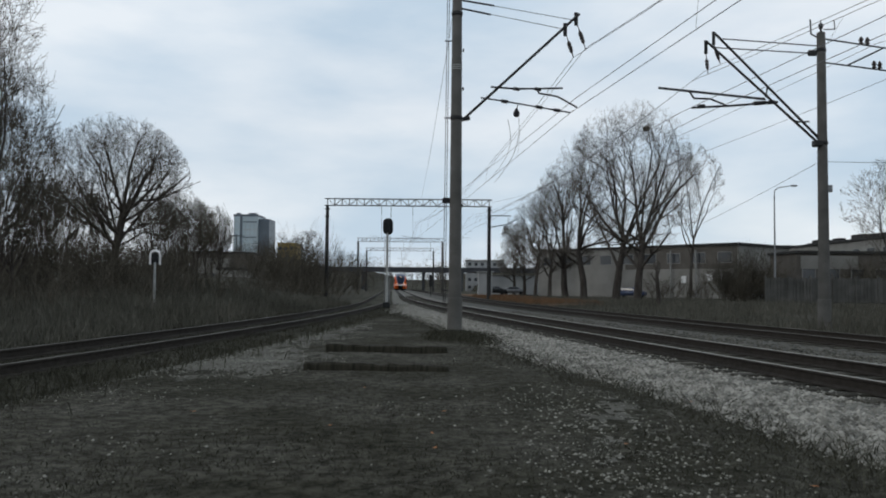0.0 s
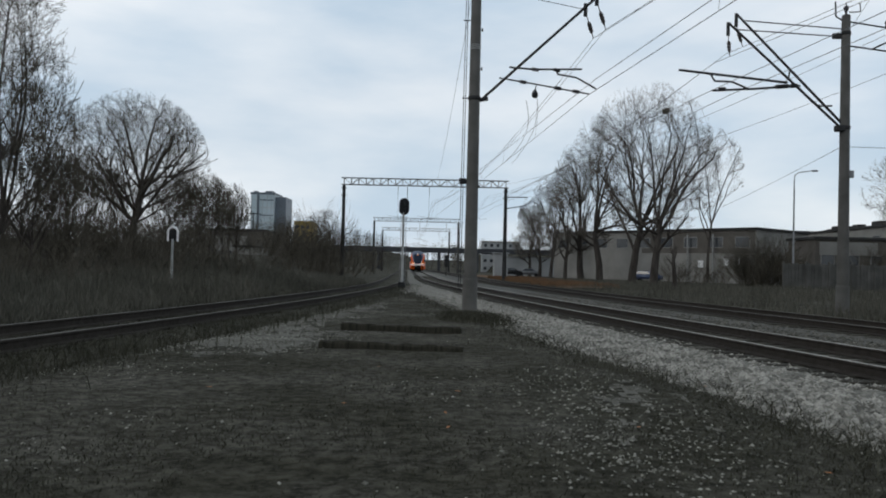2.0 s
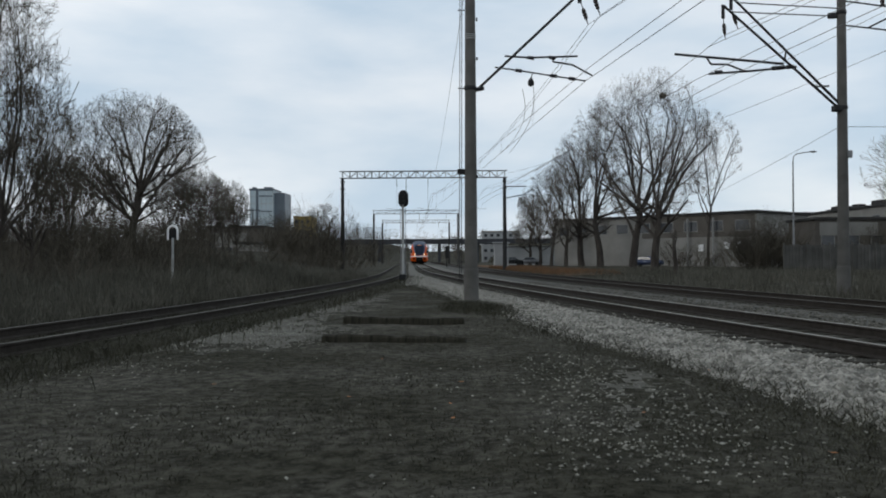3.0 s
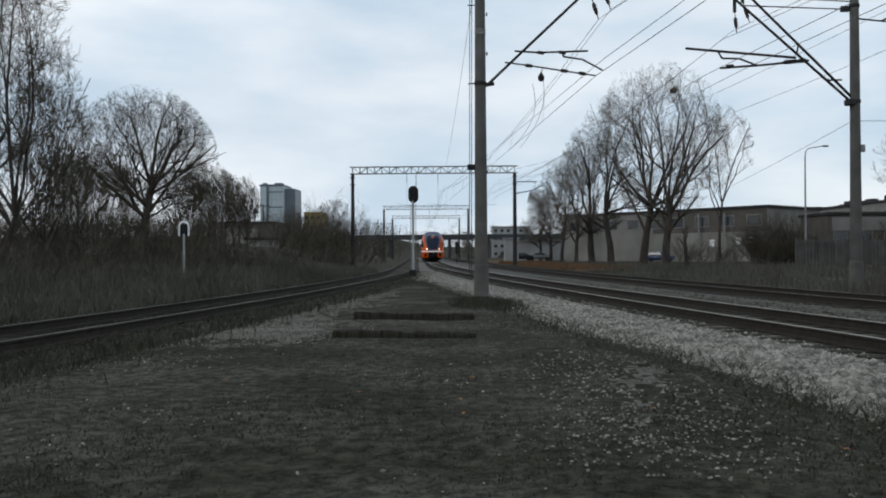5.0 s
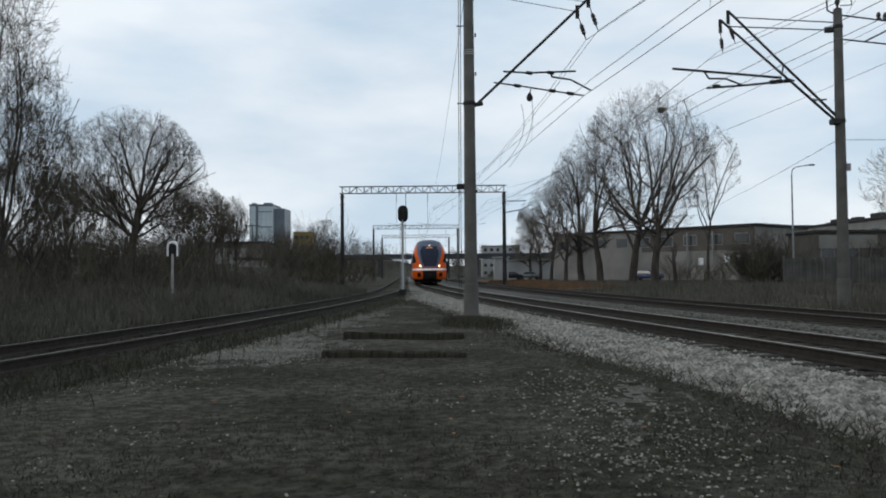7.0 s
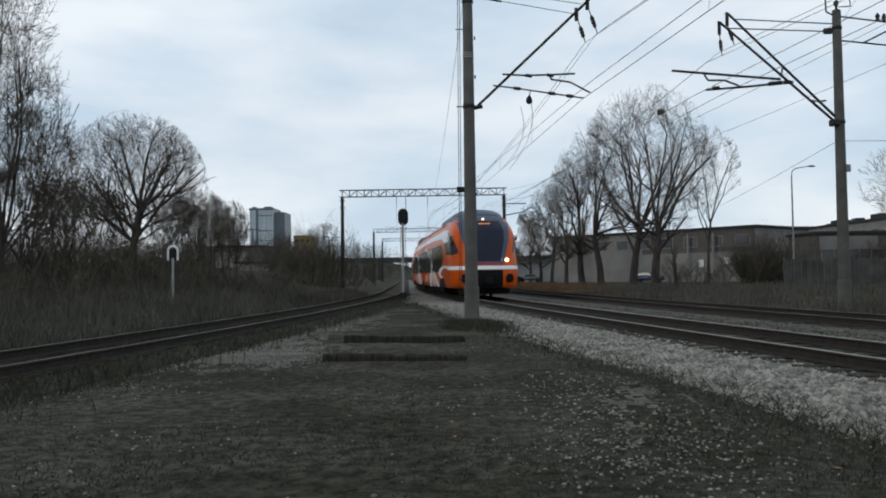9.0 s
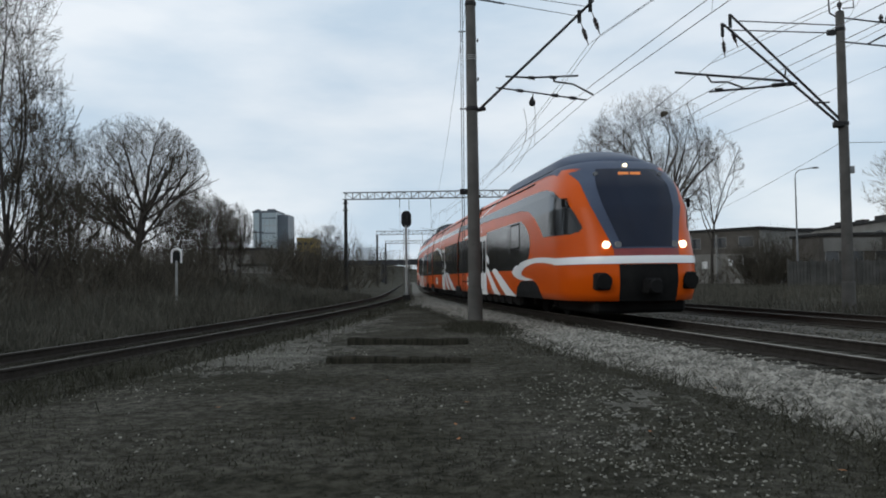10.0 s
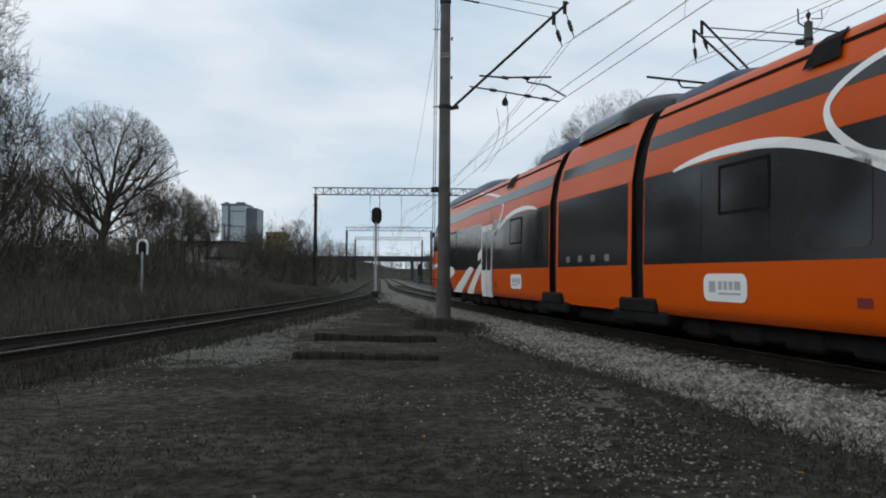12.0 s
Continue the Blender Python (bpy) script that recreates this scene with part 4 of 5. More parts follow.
CAR_BLUE = material("dark_blue_car_paint", (0.02, 0.03, 0.07), (0.03, 0.045, 0.09), 2, 0.3, 0.2, 0, 60, 0.5)
CAR_GREY = material("grey_car_paint", (0.10, 0.10, 0.105), (0.14, 0.14, 0.145), 2, 0.3, 0.3, 0, 60, 0.5)
car(pose(25.6, 111, 0.0, 0, 0, -40), CAR_BLUE, "dark blue car parked behind the tree row")
car(pose(9.2, 142, 0.0, 0, 0, 0), BLACK, "black car parked by the pale garages")
car(pose(12.8, 146, 0.0, 0, 0, -3), CAR_GREY, "grey car parked by the pale garages")


# ---- the train ----
ORANGE = material("orange_train_paint", (0.52, 0.072, 0.0025), (0.60, 0.088, 0.0035), 0.5, 0.28, 0, 0.01, 30, 0.12)
TRAIN_WHITE = material("white_train_paint", (0.76, 0.76, 0.75), (0.84, 0.84, 0.83), 0.5, 0.35, 0, 0.02, 30, 0.5)
TRAIN_DARK = material("dark_grey_window_band", (0.012, 0.0124, 0.013), (0.021, 0.0215, 0.022), 0.4, 0.12, 0, 0.01, 30, 0.32)
TRAIN_GLASS = material("tinted_train_glass", (0.012, 0.013, 0.014), (0.016, 0.017, 0.018), 0.6, 0.08, 0, 0, 30, 0.35)
SCREEN_GLASS = material("tinted_windscreen_glass", (0.008, 0.012, 0.024), (0.014, 0.019, 0.036), 0.6, 0.14, 0, 0, 30, 0.16)
TRAIN_ROOF = material("blue_grey_train_roof", (0.036, 0.050, 0.088), (0.058, 0.078, 0.124), 0.5, 0.42, 0, 0.05, 20, 0.25)
UNDERFRAME = material("black_underframe", (0.005, 0.005, 0.005), (0.014, 0.0135, 0.013), 3, 0.85, 0, 0.3, 30, 0.12)
TRAIN_RED = material("dark_red_train_panel", (0.16, 0.012, 0.012), (0.22, 0.02, 0.02), 2, 0.4, 0, 0, 30, 0.5)
LAMP_GLOW = material("lit_headlamp", (1.0, 0.80, 0.48), (1.0, 0.86, 0.58), 2, 0.4, 0, 0, 30, 0.5, emit=2.8)
DISPLAY_GLOW = material("amber_display", (0.9, 0.25, 0.06), (0.9, 0.3, 0.08), 2, 0.4, 0, 0, 30, 0.5, emit=0.3)
LOGO_GREY = material("grey_logo_marks", (0.36, 0.36, 0.36), (0.44, 0.44, 0.44), 2, 0.5, 0, 0, 30, 0.5)

CAB_LENGTH, MID_LENGTH, PACK_LENGTH = 21.0, 13.95, 4.75
WIDTHS = [(0.5, 1.70), (0.7, 1.735), (1.3, 1.75), (2.85, 1.73), (3.3, 1.655), (3.55, 1.59), (3.8, 1.49), (4.0, 1.40), (4.10, 1.30), (4.18, 1.10), (4.24, 0.80), (4.28, 0.45), (4.30, 0.05)]
NOSE = [(0.5, 20.0), (1.0, 20.15), (1.5, 20.1), (2.0, 19.92), (2.8, 19.52), (3.4, 19.08), (3.8, 18.66), (4.0, 18.4), (4.1, 18.2), (4.3, 17.0)]


def table(rows, z):
    return float(np.interp(z, [r[0] for r in rows], [r[1] for r in rows]))


def half_width(z):
    return table(WIDTHS, z)


CORNER = 2.2


def power(z):
    """How square the cab's end is in plan: squarer towards the roof."""
    return 2.3 + 0.9 * max(0.0, min(1.0, (z - 2.2) / 1.2))


LEVELS = [0.5, 0.7, 1.0, 1.18, 1.3, 1.35, 1.5, 1.55, 1.7, 2.0, 2.4, 2.8, 2.85, 3.1, 3.3, 3.4, 3.55, 3.8, 4.0, 4.1]


def skin_x(u, z, cab):
    """Half width of the body shell at u along the car and height z."""
    w = half_width(z)
    if not cab:
        return w
    un = table(NOSE, z)
    f = (u - (un - CORNER)) / CORNER
    return w * max(0.0, 1 - max(0.0, min(1.0, f)) ** power(z)) ** (1 / power(z))


def nose_point(theta, z, grow_by=0.0):
    """A point on the cab's rounded end; theta 0 at the side, 90 at the tip."""
    un, w = table(NOSE, z), half_width(z)
    t = radians(theta)
    return (w + grow_by) * math.cos(t) ** (2 / power(z)), un - CORNER + (CORNER + grow_by) * math.sin(t) ** (2 / power(z))


def shell(bm, zs, length, cab, cap_low=True, cap_top=True):
    back, front = 0.24, length - 0.24
    rings = []
    for z in zs:
        if cab:
            side = [(half_width(z), u) for u in (back, 4.0, 8.0, 11.5, 13.5)] + [nose_point(a, z) for a in range(0, 88, 3)]
            ring = side + [(0.0, table(NOSE, z))] + [(-x, u) for x, u in side[::-1]]
        else:
            side = [(half_width(z), u) for u in (back, length / 2, front)]
            ring = side + [(-x, u) for x, u in side[::-1]]
        rings.append([bm.verts.new((x, u, z)) for x, u in ring])
    n = len(rings[0])
    for p, q in zip(rings, rings[1:]):
        for k in range(n):
            bm.faces.new((p[k], p[(k + 1) % n], q[(k + 1) % n], q[k]))
    for p in rings:
        for v in p:
            for e in v.link_edges:
                a, b = e.verts
                if abs(a.co.y - b.co.y) < 1e-6 and abs(a.co.y - back) < 1e-6 or (not cab and abs(a.co.y - front) < 1e-6 and abs(b.co.y - front) < 1e-6):
                    e.smooth = False
    if cap_low:
        bm.faces.new(rings[0][::-1])
    if cap_top:
        bm.faces.new(rings[-1])
    return bm


def panel(outline, side, cab, off, thick=0.0):
    """A flat shape in (u, z) laid on the car's side skin."""
    bm = B()
    f = bm.faces.new([bm.verts.new((u, z, 0)) for u, z in outline])
    for z in (0.7, 1.3, 2.85, 3.3, 3.55, 3.8, 4.0):
        bmesh.ops.bisect_plane(bm, geom=list(bm.verts) + list(bm.edges) + list(bm.faces), plane_co=(0, z, 0), plane_no=(0, 1, 0))
    if cab:
        for u in list(np.arange(14.5, 17.0, 0.5)) + list(np.arange(17.0, 20.2, 0.1)):
            bmesh.ops.bisect_plane(bm, geom=list(bm.verts) + list(bm.edges) + list(bm.faces), plane_co=(u, 0, 0), plane_no=(1, 0, 0))
    bmesh.ops.triangulate(bm, faces=list(bm.faces))
    for v in bm.verts:
        u, z = v.co.x, v.co.y
        v.co = Vector((side * (skin_x(u, z, cab) + off), u, z))
    bmesh.ops.recalc_face_normals(bm, faces=list(bm.faces))
    if sum(fa.normal.x for fa in bm.faces) * side < 0:
        bmesh.ops.reverse_faces(bm, faces=list(bm.faces))
    return bm


def patch(z0, z1, theta0, off):
    """A shape round the cab's end from theta0(z) on one side to the other."""
    bm = B()
    rows = []
    for z in sorted({z0, z1} | {v for v in LEVELS if z0 < v < z1}):
        t0 = theta0(z)
        ts = [t0 + (90 - t0) * k / 16 for k in range(17)]
        right = [nose_point(t, z, off) for t in ts]
        ring = right + [(-x, u) for x, u in right[-2::-1]]
        rows.append([bm.verts.new((x, u, z)) for x, u in ring])
    for p, q in zip(rows, rows[1:]):
        for k in range(len(p) - 1):
            bm.faces.new((p[k], p[k + 1], q[k + 1], q[k]))
    return bm


def rounded(u0, u1, z0, z1, r):
    pts = []
    for cx, cz, a0 in ((u1 - r, z1 - r, 0), (u0 + r, z1 - r, 90), (u0 + r, z0 + r, 180), (u1 - r, z0 + r, 270)):
        pts += [(cx + r * math.cos(radians(a0 + a)), cz + r * math.sin(radians(a0 + a))) for a in (0, 30, 60, 90)]
    return pts


def ribbon(pts, widths):
    """An outline of a band along a line of (u, z) points."""
    up, dn = [], []
    for i, (u, z) in enumerate(pts):
        a, b = pts[max(0, i - 1)], pts[min(len(pts) - 1, i + 1)]
        d = Vector((b[0] - a[0], b[1] - a[1])).normalized()
        up.append((u - d.y * widths[i] / 2, z + d.x * widths[i] / 2))
        dn.append((u + d.y * widths[i] / 2, z - d.x * widths[i] / 2))
    return up + dn[::-1]


def smooth_line(pts, n=5):
    out = []
    for i in range(len(pts) - 1):
        p0, p1, p2, p3 = pts[max(0, i - 1)], pts[i], pts[i + 1], pts[min(len(pts) - 1, i + 2)]
        for k in range(n):
            t = k / n
            out.append(tuple(0.5 * (2 * p1[j] + (p2[j] - p0[j]) * t + (2 * p0[j] - 5 * p1[j] + 4 * p2[j] - p3[j]) * t * t + (3 * p1[j] - p0[j] - 3 * p2[j] + p3[j]) * t ** 3) for j in (0, 1)))
    return out + [pts[-1]]


def cowl(u0, u1, w, h, long_nose=False):
    """A rounded hood on the roof."""
    bm = B()
    rows = []
    n = 14
    for i in range(n + 1):
        f = i / n
        k = min(1.0, 8 * f) if long_nose else min(1.0, 6 * f)
        k2 = min(1.0, 5.0 * (1 - f)) if long_nose else min(1.0, 6 * (1 - f))
        e = math.sin(math.pi / 2 * min(k, k2)) + 0.001
        wide = min(w, max(0.2, skin_x(u0 + (u1 - u0) * f, 4.08, True) - 0.03)) if long_nose else w
        rows.append([bm.verts.new((wide * (0.8 + 0.2 * e) * math.cos(a) * (1 if abs(math.cos(a)) < 0.9 else 1.02), u0 + (u1 - u0) * f, 4.08 + (h + 0.18) * e * math.sin(a) ** 0.7))
                     for a in np.linspace(0.02, math.pi - 0.02, 13)])
    for p, q in zip(rows, rows[1:]):
        for a in range(12):
            bm.faces.new((p[a], p[a + 1], q[a + 1], q[a]))
    bm.faces.new(rows[0])
    bm.faces.new(rows[-1][::-1])
    bmesh.ops.recalc_face_normals(bm, faces=list(bm.faces))
    return bm


def bogie(u, parent):
    bm = B()
    for s in (-1, 1):
        box(bm, (s * 1.0, u, 0.52), (0.16, 3.0, 0.26), None, 0.04)
        for du in (-1.25, 1.25):
            tube(bm, (s * 0.70, u + du, 0.43), (s * 0.84, u + du, 0.43), 0.43, 0.43, 20)
            box(bm, (s * 1.08, u + du, 0.45), (0.2, 0.42, 0.42), None, 0.05)
        tube(bm, (s * 1.1, u, 0.55), (s * 1.1, u, 0.9), 0.25, 0.25, 12)
    box(bm, (0, u, 0.6), (2.0, 1.0, 0.3))
    part("bogie", bm, UNDERFRAME, parent, "black bogie with wheels")


def end_wall(u, parent):
    bm = B()
    prof = [(w * 0.997, z) for z, w in WIDTHS if 0.5 <= z <= 4.2]
    ring = prof + [(-x, z) for x, z in prof[::-1]]
    rows = [[bm.verts.new((x, u + du, z)) for x, z in ring] for du in (-0.004, 0.004)]
    for a in range(len(ring)):
        bm.faces.new((rows[0][a], rows[0][(a + 1) % len(ring)], rows[1][(a + 1) % len(ring)], rows[1][a]))
    bm.faces.new(rows[0][::-1])
    bm.faces.new(rows[1])
    part("end_wall", bm, UNDERFRAME, parent, "black end wall at the joint")


def rail_car(name, label, cab, length, train):
    """One car of the train; its origin is the rear joint at rail height, and it looks along y."""
    c = tagged(new(name), label)
    c.parent = train
    levels = LEVELS
    part("body_shell", shell(B(), levels, length, cab, True, False), ORANGE, c, "glossy orange body shell", True)
    part("roof", shell(B(), [4.1, 4.18, 4.24, 4.28, 4.30], length, cab, False, True), TRAIN_ROOF, c, "blue-grey roof")
    a, b = 0.8, 12.6 if cab else length - 0.8
    part("underframe", box(B(), (0, (a + b) / 2, 0.42), (2.9, b - a, 0.36), None, 0.04), UNDERFRAME, c, "black underframe")
    for k in range(int((b - a) / 1.3)):
        part("equipment_box", box(B(), (0, a + 0.9 + 1.3 * k, 0.33), (3.0, 0.8, 0.30), None, 0.05), UNDERFRAME, c, "black equipment box under the floor")
    end = 14.4 if cab else length
    for u in (0.235,) if cab else (0.235, length - 0.235):
        end_wall(u, c)
    for s in (-1, 1):
        d0, d1 = 6.2, 7.75  # the door
        nub = smooth_line([(d1, 2.84), (13.2, 2.86), (14.2, 2.76), (14.8, 2.50), (15.1, 2.18), (15.03, 1.85), (14.7, 1.58), (14.2, 1.42), (13.0, 1.33)]) if cab else [(d1, 2.83), (length - 0.28, 2.83), (length - 0.28, 1.33)]
        part("window_band", panel(nub + [(d1, 1.33)], s, cab, 0.005), TRAIN_DARK, c, "dark grey window band")
        part("window_band", panel([(0.28, 1.33), (d0, 1.33), (d0, 2.83), (0.28, 2.83)], s, cab, 0.005), TRAIN_DARK, c, "dark grey window band")
        panes = [(0.85, 2.25, 1.50, 2.72), (2.75, 4.0, 1.49, 2.72), (4.7, 5.87, 1.46, 2.45)]
        panes += [(8.63, 9.93, 1.40, 2.50), (10.3, 11.9, 1.48, 2.68), (12.3, 13.68, 1.48, 2.80)] if cab else [(8.4, 9.7, 1.44, 2.62), (10.1, 11.5, 1.48, 2.68), (11.95, 13.2, 1.48, 2.78)]
        for u0, u1, z0, z1 in panes:
            pane = part("window", panel(rounded(u0, u1, z0, z1, 0.10), s, cab, 0.010), TRAIN_GLASS, c, "tinted window pane")
            if round(u0, 2) in (2.75, 11.95, 12.3):
                rim = [(u0 + 0.02, 2.03), (u1 - 0.02, 2.03), (u1 - 0.02, z1 - 0.02), (u0 + 0.02, z1 - 0.02), (u0 + 0.02, 2.03)]
                for a, b in zip(rim, rim[1:]):
                    part("frame_bar", panel(ribbon([a, b], [0.05, 0.05]), s, cab, 0.016), UNDERFRAME, pane, "black opening window frame")
        if cab:
            stripe = [(0.28, 3.30), (9, 3.27), (12.2, 3.20), (13.7, 3.18), (14.9, 3.05), (15.75, 2.80), (16.4, 2.44), (16.75, 2.20), (19.22, 2.15), (19.12, 2.38), (18.86, 2.72), (18.52, 3.04), (18.05, 3.17), (17.6, 3.36), (16.8, 3.50), (16.0, 3.55), (14, 3.58), (0.28, 3.55)]
            part("upper_band", panel(stripe, s, cab, 0.012), TRAIN_DARK, c, "dark grey upper band widening to the cab")
            part("cab_window", panel([(17.1, 2.24), (19.1, 2.20), (19.0, 2.42), (18.74, 2.74), (18.4, 2.98), (17.95, 3.10), (17.5, 3.28), (17.1, 3.38)], s, cab, 0.024), TRAIN_GLASS, c, "tinted cab side window")
            swoosh = smooth_line([(12.5, 1.27), (12.8, 1.40), (13.3, 1.50), (14.4, 1.61), (15.6, 1.65), (16.5, 1.65), (17.4, 1.62), (18.0, 1.585)])
            swoosh += smooth_line([(18.0, 1.405), (17.4, 1.46), (16.4, 1.51), (15.3, 1.49), (14.4, 1.39), (13.98, 1.27), (14.02, 1.17), (14.5, 1.10), (15.6, 1.03)])
            swoosh += smooth_line([(14.5, 1.0), (13.6, 1.04), (12.9, 1.13)])
            part("white_swoosh", panel(swoosh, s, cab, 0.008), TRAIN_WHITE, c, "white curved stripe")
            arch = [(12.95, 0.5), (13.3, 0.82), (13.75, 0.96), (14.1, 1.0), (15.5, 1.0), (15.85, 0.93), (16.15, 0.78), (16.45, 0.5)]
            part("wheel_arch", panel(arch, s, cab, 0.012), UNDERFRAME, c, "black wheel arch")
        else:
            part("upper_band", panel([(0.28, 3.30), (length - 0.28, 3.30), (length - 0.28, 3.55), (0.28, 3.55)], s, cab, 0.005), TRAIN_DARK, c, "dark grey upper band")
        # the door and the white marks round it
        door = part("door", panel([(d0, 0.46), (d1, 0.46), (d1, 2.74), (d0, 2.74)], s, cab, 0.014), TRAIN_WHITE, c, "white double sliding door")
        um = (d0 + d1) / 2
        for u0, u1 in ((d0 + 0.13, um - 0.07), (um + 0.07, d1 - 0.13)):
            part("door_window", panel(rounded(u0, u1, 1.30, 2.56, 0.1), s, cab, 0.020), TRAIN_GLASS, door, "tall tinted door window")
        if not cab:
            for uc in (d0 + 0.40, d1 - 0.40):
                part("door_sign", panel(rounded(uc - 0.09, uc + 0.09, 1.40, 1.62, 0.06), s, cab, 0.025), TRAIN_WHITE, door, "small white pictogram sticker")
        part("door_seal", panel([(um - 0.018, 0.46), (um + 0.018, 0.46), (um + 0.018, 2.74), (um - 0.018, 2.74)], s, cab, 0.020), UNDERFRAME, door)
        back = 0.0 if cab else 0.35
        for mark in ([(7.76, 2.04), (8.28, 1.85), (8.28, 1.60), (7.76, 1.74)], [(7.76, 1.55), (8.26, 1.42), (10.3 - back, 0.5), (9.2 - back, 0.5), (7.76, 1.30)], [(8.9 - back, 1.36), (9.5 - back, 1.44), (10.0 - back, 1.36), (12.95 - back, 0.5), (11.3 - back, 0.5)]):
            part("white_stripe", panel(mark, s, cab, 0.012), TRAIN_WHITE, c, "white slanted stripe")
        arc = smooth_line([(d0, 2.24), (5.4, 2.55), (4.2, 2.84), (2.95, 2.93), (2.0, 2.90), (1.35, 2.82)])
        part("white_arc", panel(ribbon(arc, [0.10 + 0.04 * math.sin(3.1 * i / (len(arc) - 1)) - 0.06 * (i / (len(arc) - 1)) ** 3 for i in range(len(arc))]), s, cab, 0.010), TRAIN_WHITE, c, "thin white arc")
        loop = smooth_line([(d0, 2.36), (5.7, 2.50), (5.2, 2.86), (5.1, 3.19), (5.6, 3.48), (6.6, 3.66), (8.0, 3.84), (9.6, 4.02)])
        part("white_arc", panel(ribbon(loop, [0.13 - 0.10 * (i / (len(loop) - 1)) ** 2 for i in range(len(loop))]), s, cab, 0.010), TRAIN_WHITE, c, "thin white arc")
        lu = 0.25 if cab else -0.18
        logo = part("logo_panel", panel(rounded(2.5 + lu, 3.66 + lu, 0.77, 1.17, 0.13), s, cab, 0.009), TRAIN_WHITE, c, "pale rounded logo panel")
        for u0, u1, z0, z1 in ((2.66, 2.84, 0.90, 1.06), (2.92, 3.02, 0.94, 1.06), (3.06, 3.16, 0.94, 1.06), (3.20, 3.30, 0.94, 1.06), (3.34, 3.50, 0.94, 1.06), (2.92, 3.50, 0.87, 0.90)):
            part("logo_mark", panel([(u0 + lu, z0), (u1 + lu, z0), (u1 + lu, z1), (u0 + lu, z1)], s, cab, 0.013), LOGO_GREY, logo)
        part("hatch", panel([(5.62, 0.79), (5.86, 0.79), (5.86, 0.90), (5.62, 0.90)], s, cab, 0.009), TRAIN_RED, c, "small red service hatch")
        bm = B()
        box(bm, (s * 1.455, (end if not cab else 15) / 2, 3.90), (0.03, (end if not cab else 15) - 0.6, 0.04))
        part("gutter", bm, UNDERFRAME, c, "thin dark roof gutter line")
        cv = bpy.data.curves.new("class_number", "FONT")
        cv.body, cv.size, cv.extrude = "2", 0.34, 0.002
        cv.materials.append(TRAIN_WHITE)
        tx = new("class_number", cv)
        tx.parent = c
        tx.matrix_basis = Matrix.Translation((s * (half_width(2.95) + 0.016), 6.55 if s > 0 else 6.8, 2.9)) @ pose(0, 0, 0, 90, 0, 90 if s > 0 else -90)
        tagged(tx, "white class number")
    for u0, u1 in () if cab else ((0.3, 2.3),):
        part("roof_cowl", cowl(u0, u1, 1.28, 0.20), TRAIN_ROOF, c, "rounded blue-grey roof cowl", True)
    if cab:
        for s in (-1, 1):
            part("roof_flank", panel([(9.0, 4.09), (12.0, 4.04), (15.0, 4.0), (16.2, 3.98), (16.9, 3.91), (17.3, 3.82), (17.4, 3.95), (17.3, 4.09)], s, cab, 0.012), TRAIN_ROOF, c, "blue-grey roof flank above the orange arch")
        part("cab_roof_fairing", cowl(8.7, 18.05, 1.30, 0.38, True), TRAIN_ROOF, c, "long blue-grey roof fairing over the cab", True)
    for s in (-1, 1):
        part("roof_vent", panel([(4.45, 3.70), (5.15, 3.70), (5.0, 4.12), (4.55, 4.12)], s, cab, 0.05), UNDERFRAME, c, "dark roof vent")
    if cab:
        bogie(14.5, c)
        ZS = [1.72, 2.2, 2.8, 3.15, 3.4, 3.6, 3.78, 3.92, 4.02]
        part("windscreen_surround", patch(1.76, 4.10, lambda z: float(np.interp(z, ZS, [66, 61, 56, 53, 50, 46, 37, 12, 2])), 0.018), TRAIN_ROOF, c, "blue-grey surround of the windscreen", True)
        part("windscreen", patch(1.80, 3.86, lambda z: float(np.interp(z, ZS, [73, 69, 67, 66.5, 66.5, 67, 68, 70, 72])), 0.026), SCREEN_GLASS, c, "large tinted windscreen", True)
        part("white_nose_band", patch(1.40, 1.585, lambda z: 2.0, 0.020), TRAIN_WHITE, c, "white band across the nose", True)
        part("red_nose_panel", patch(1.59, 1.755, lambda z: 66.0, 0.022), TRAIN_RED, c, "dark red panel under the windscreen", True)
        part("coupler_recess", patch(0.5, 1.38, lambda z: 69.0, 0.020), UNDERFRAME, c, "black coupler recess", True)
        bm = B()
        box(bm, (0, 20.1, 0.85), (0.42, 0.5, 0.4), None, 0.06)
        tube(bm, (0, 20.25, 0.85), (0, 20.5, 0.85), 0.17, 0.15, 14)
        part("coupler", bm, UNDERFRAME, c, "black coupler")
        for s in (-1, 1):
            bm = B()
            x, u = nose_point(55, 0.98, 0.0)
            box(bm, (s * (x - 0.02), u - 0.12, 0.98), (0.40, 0.42, 0.42), None, 0.05)
            tube(bm, (s * x, u, 0.98), (s * x, u + 0.11, 0.98), 0.13, 0.13, 12)
            tube(bm, (s * x, u + 0.11, 0.98), (s * x, u + 0.16, 0.98), 0.19, 0.19, 16)
            part("buffer", bm, UNDERFRAME, c, "black round buffer")
        bm = B()
        box(bm, (0, 17.7, 0.36), (2.3, 3.5, 0.34), None, 0.08)
        part("snow_plough", bm, UNDERFRAME, c)
        for s in (-1, 1):
            x, u = nose_point(60, 1.86, 0.02)
            part("headlight", tube(B(), (s * x * 0.97, u - 0.10, 1.86), (s * x, u + 0.07, 1.86), 0.085, 0.09, 16), LAMP_GLOW, c, "lit warm headlight")
            bm = B()
            root_x = skin_x(18.45, 3.10, True)
            tubes(bm, [(s * (root_x - 0.06), 18.42, 3.10), (s * (root_x + 0.10), 18.55, 3.08)], 0.02, 6)
            box(bm, (s * (root_x + 0.12), 18.56, 2.98), (0.09, 0.10, 0.24), None, 0.03)
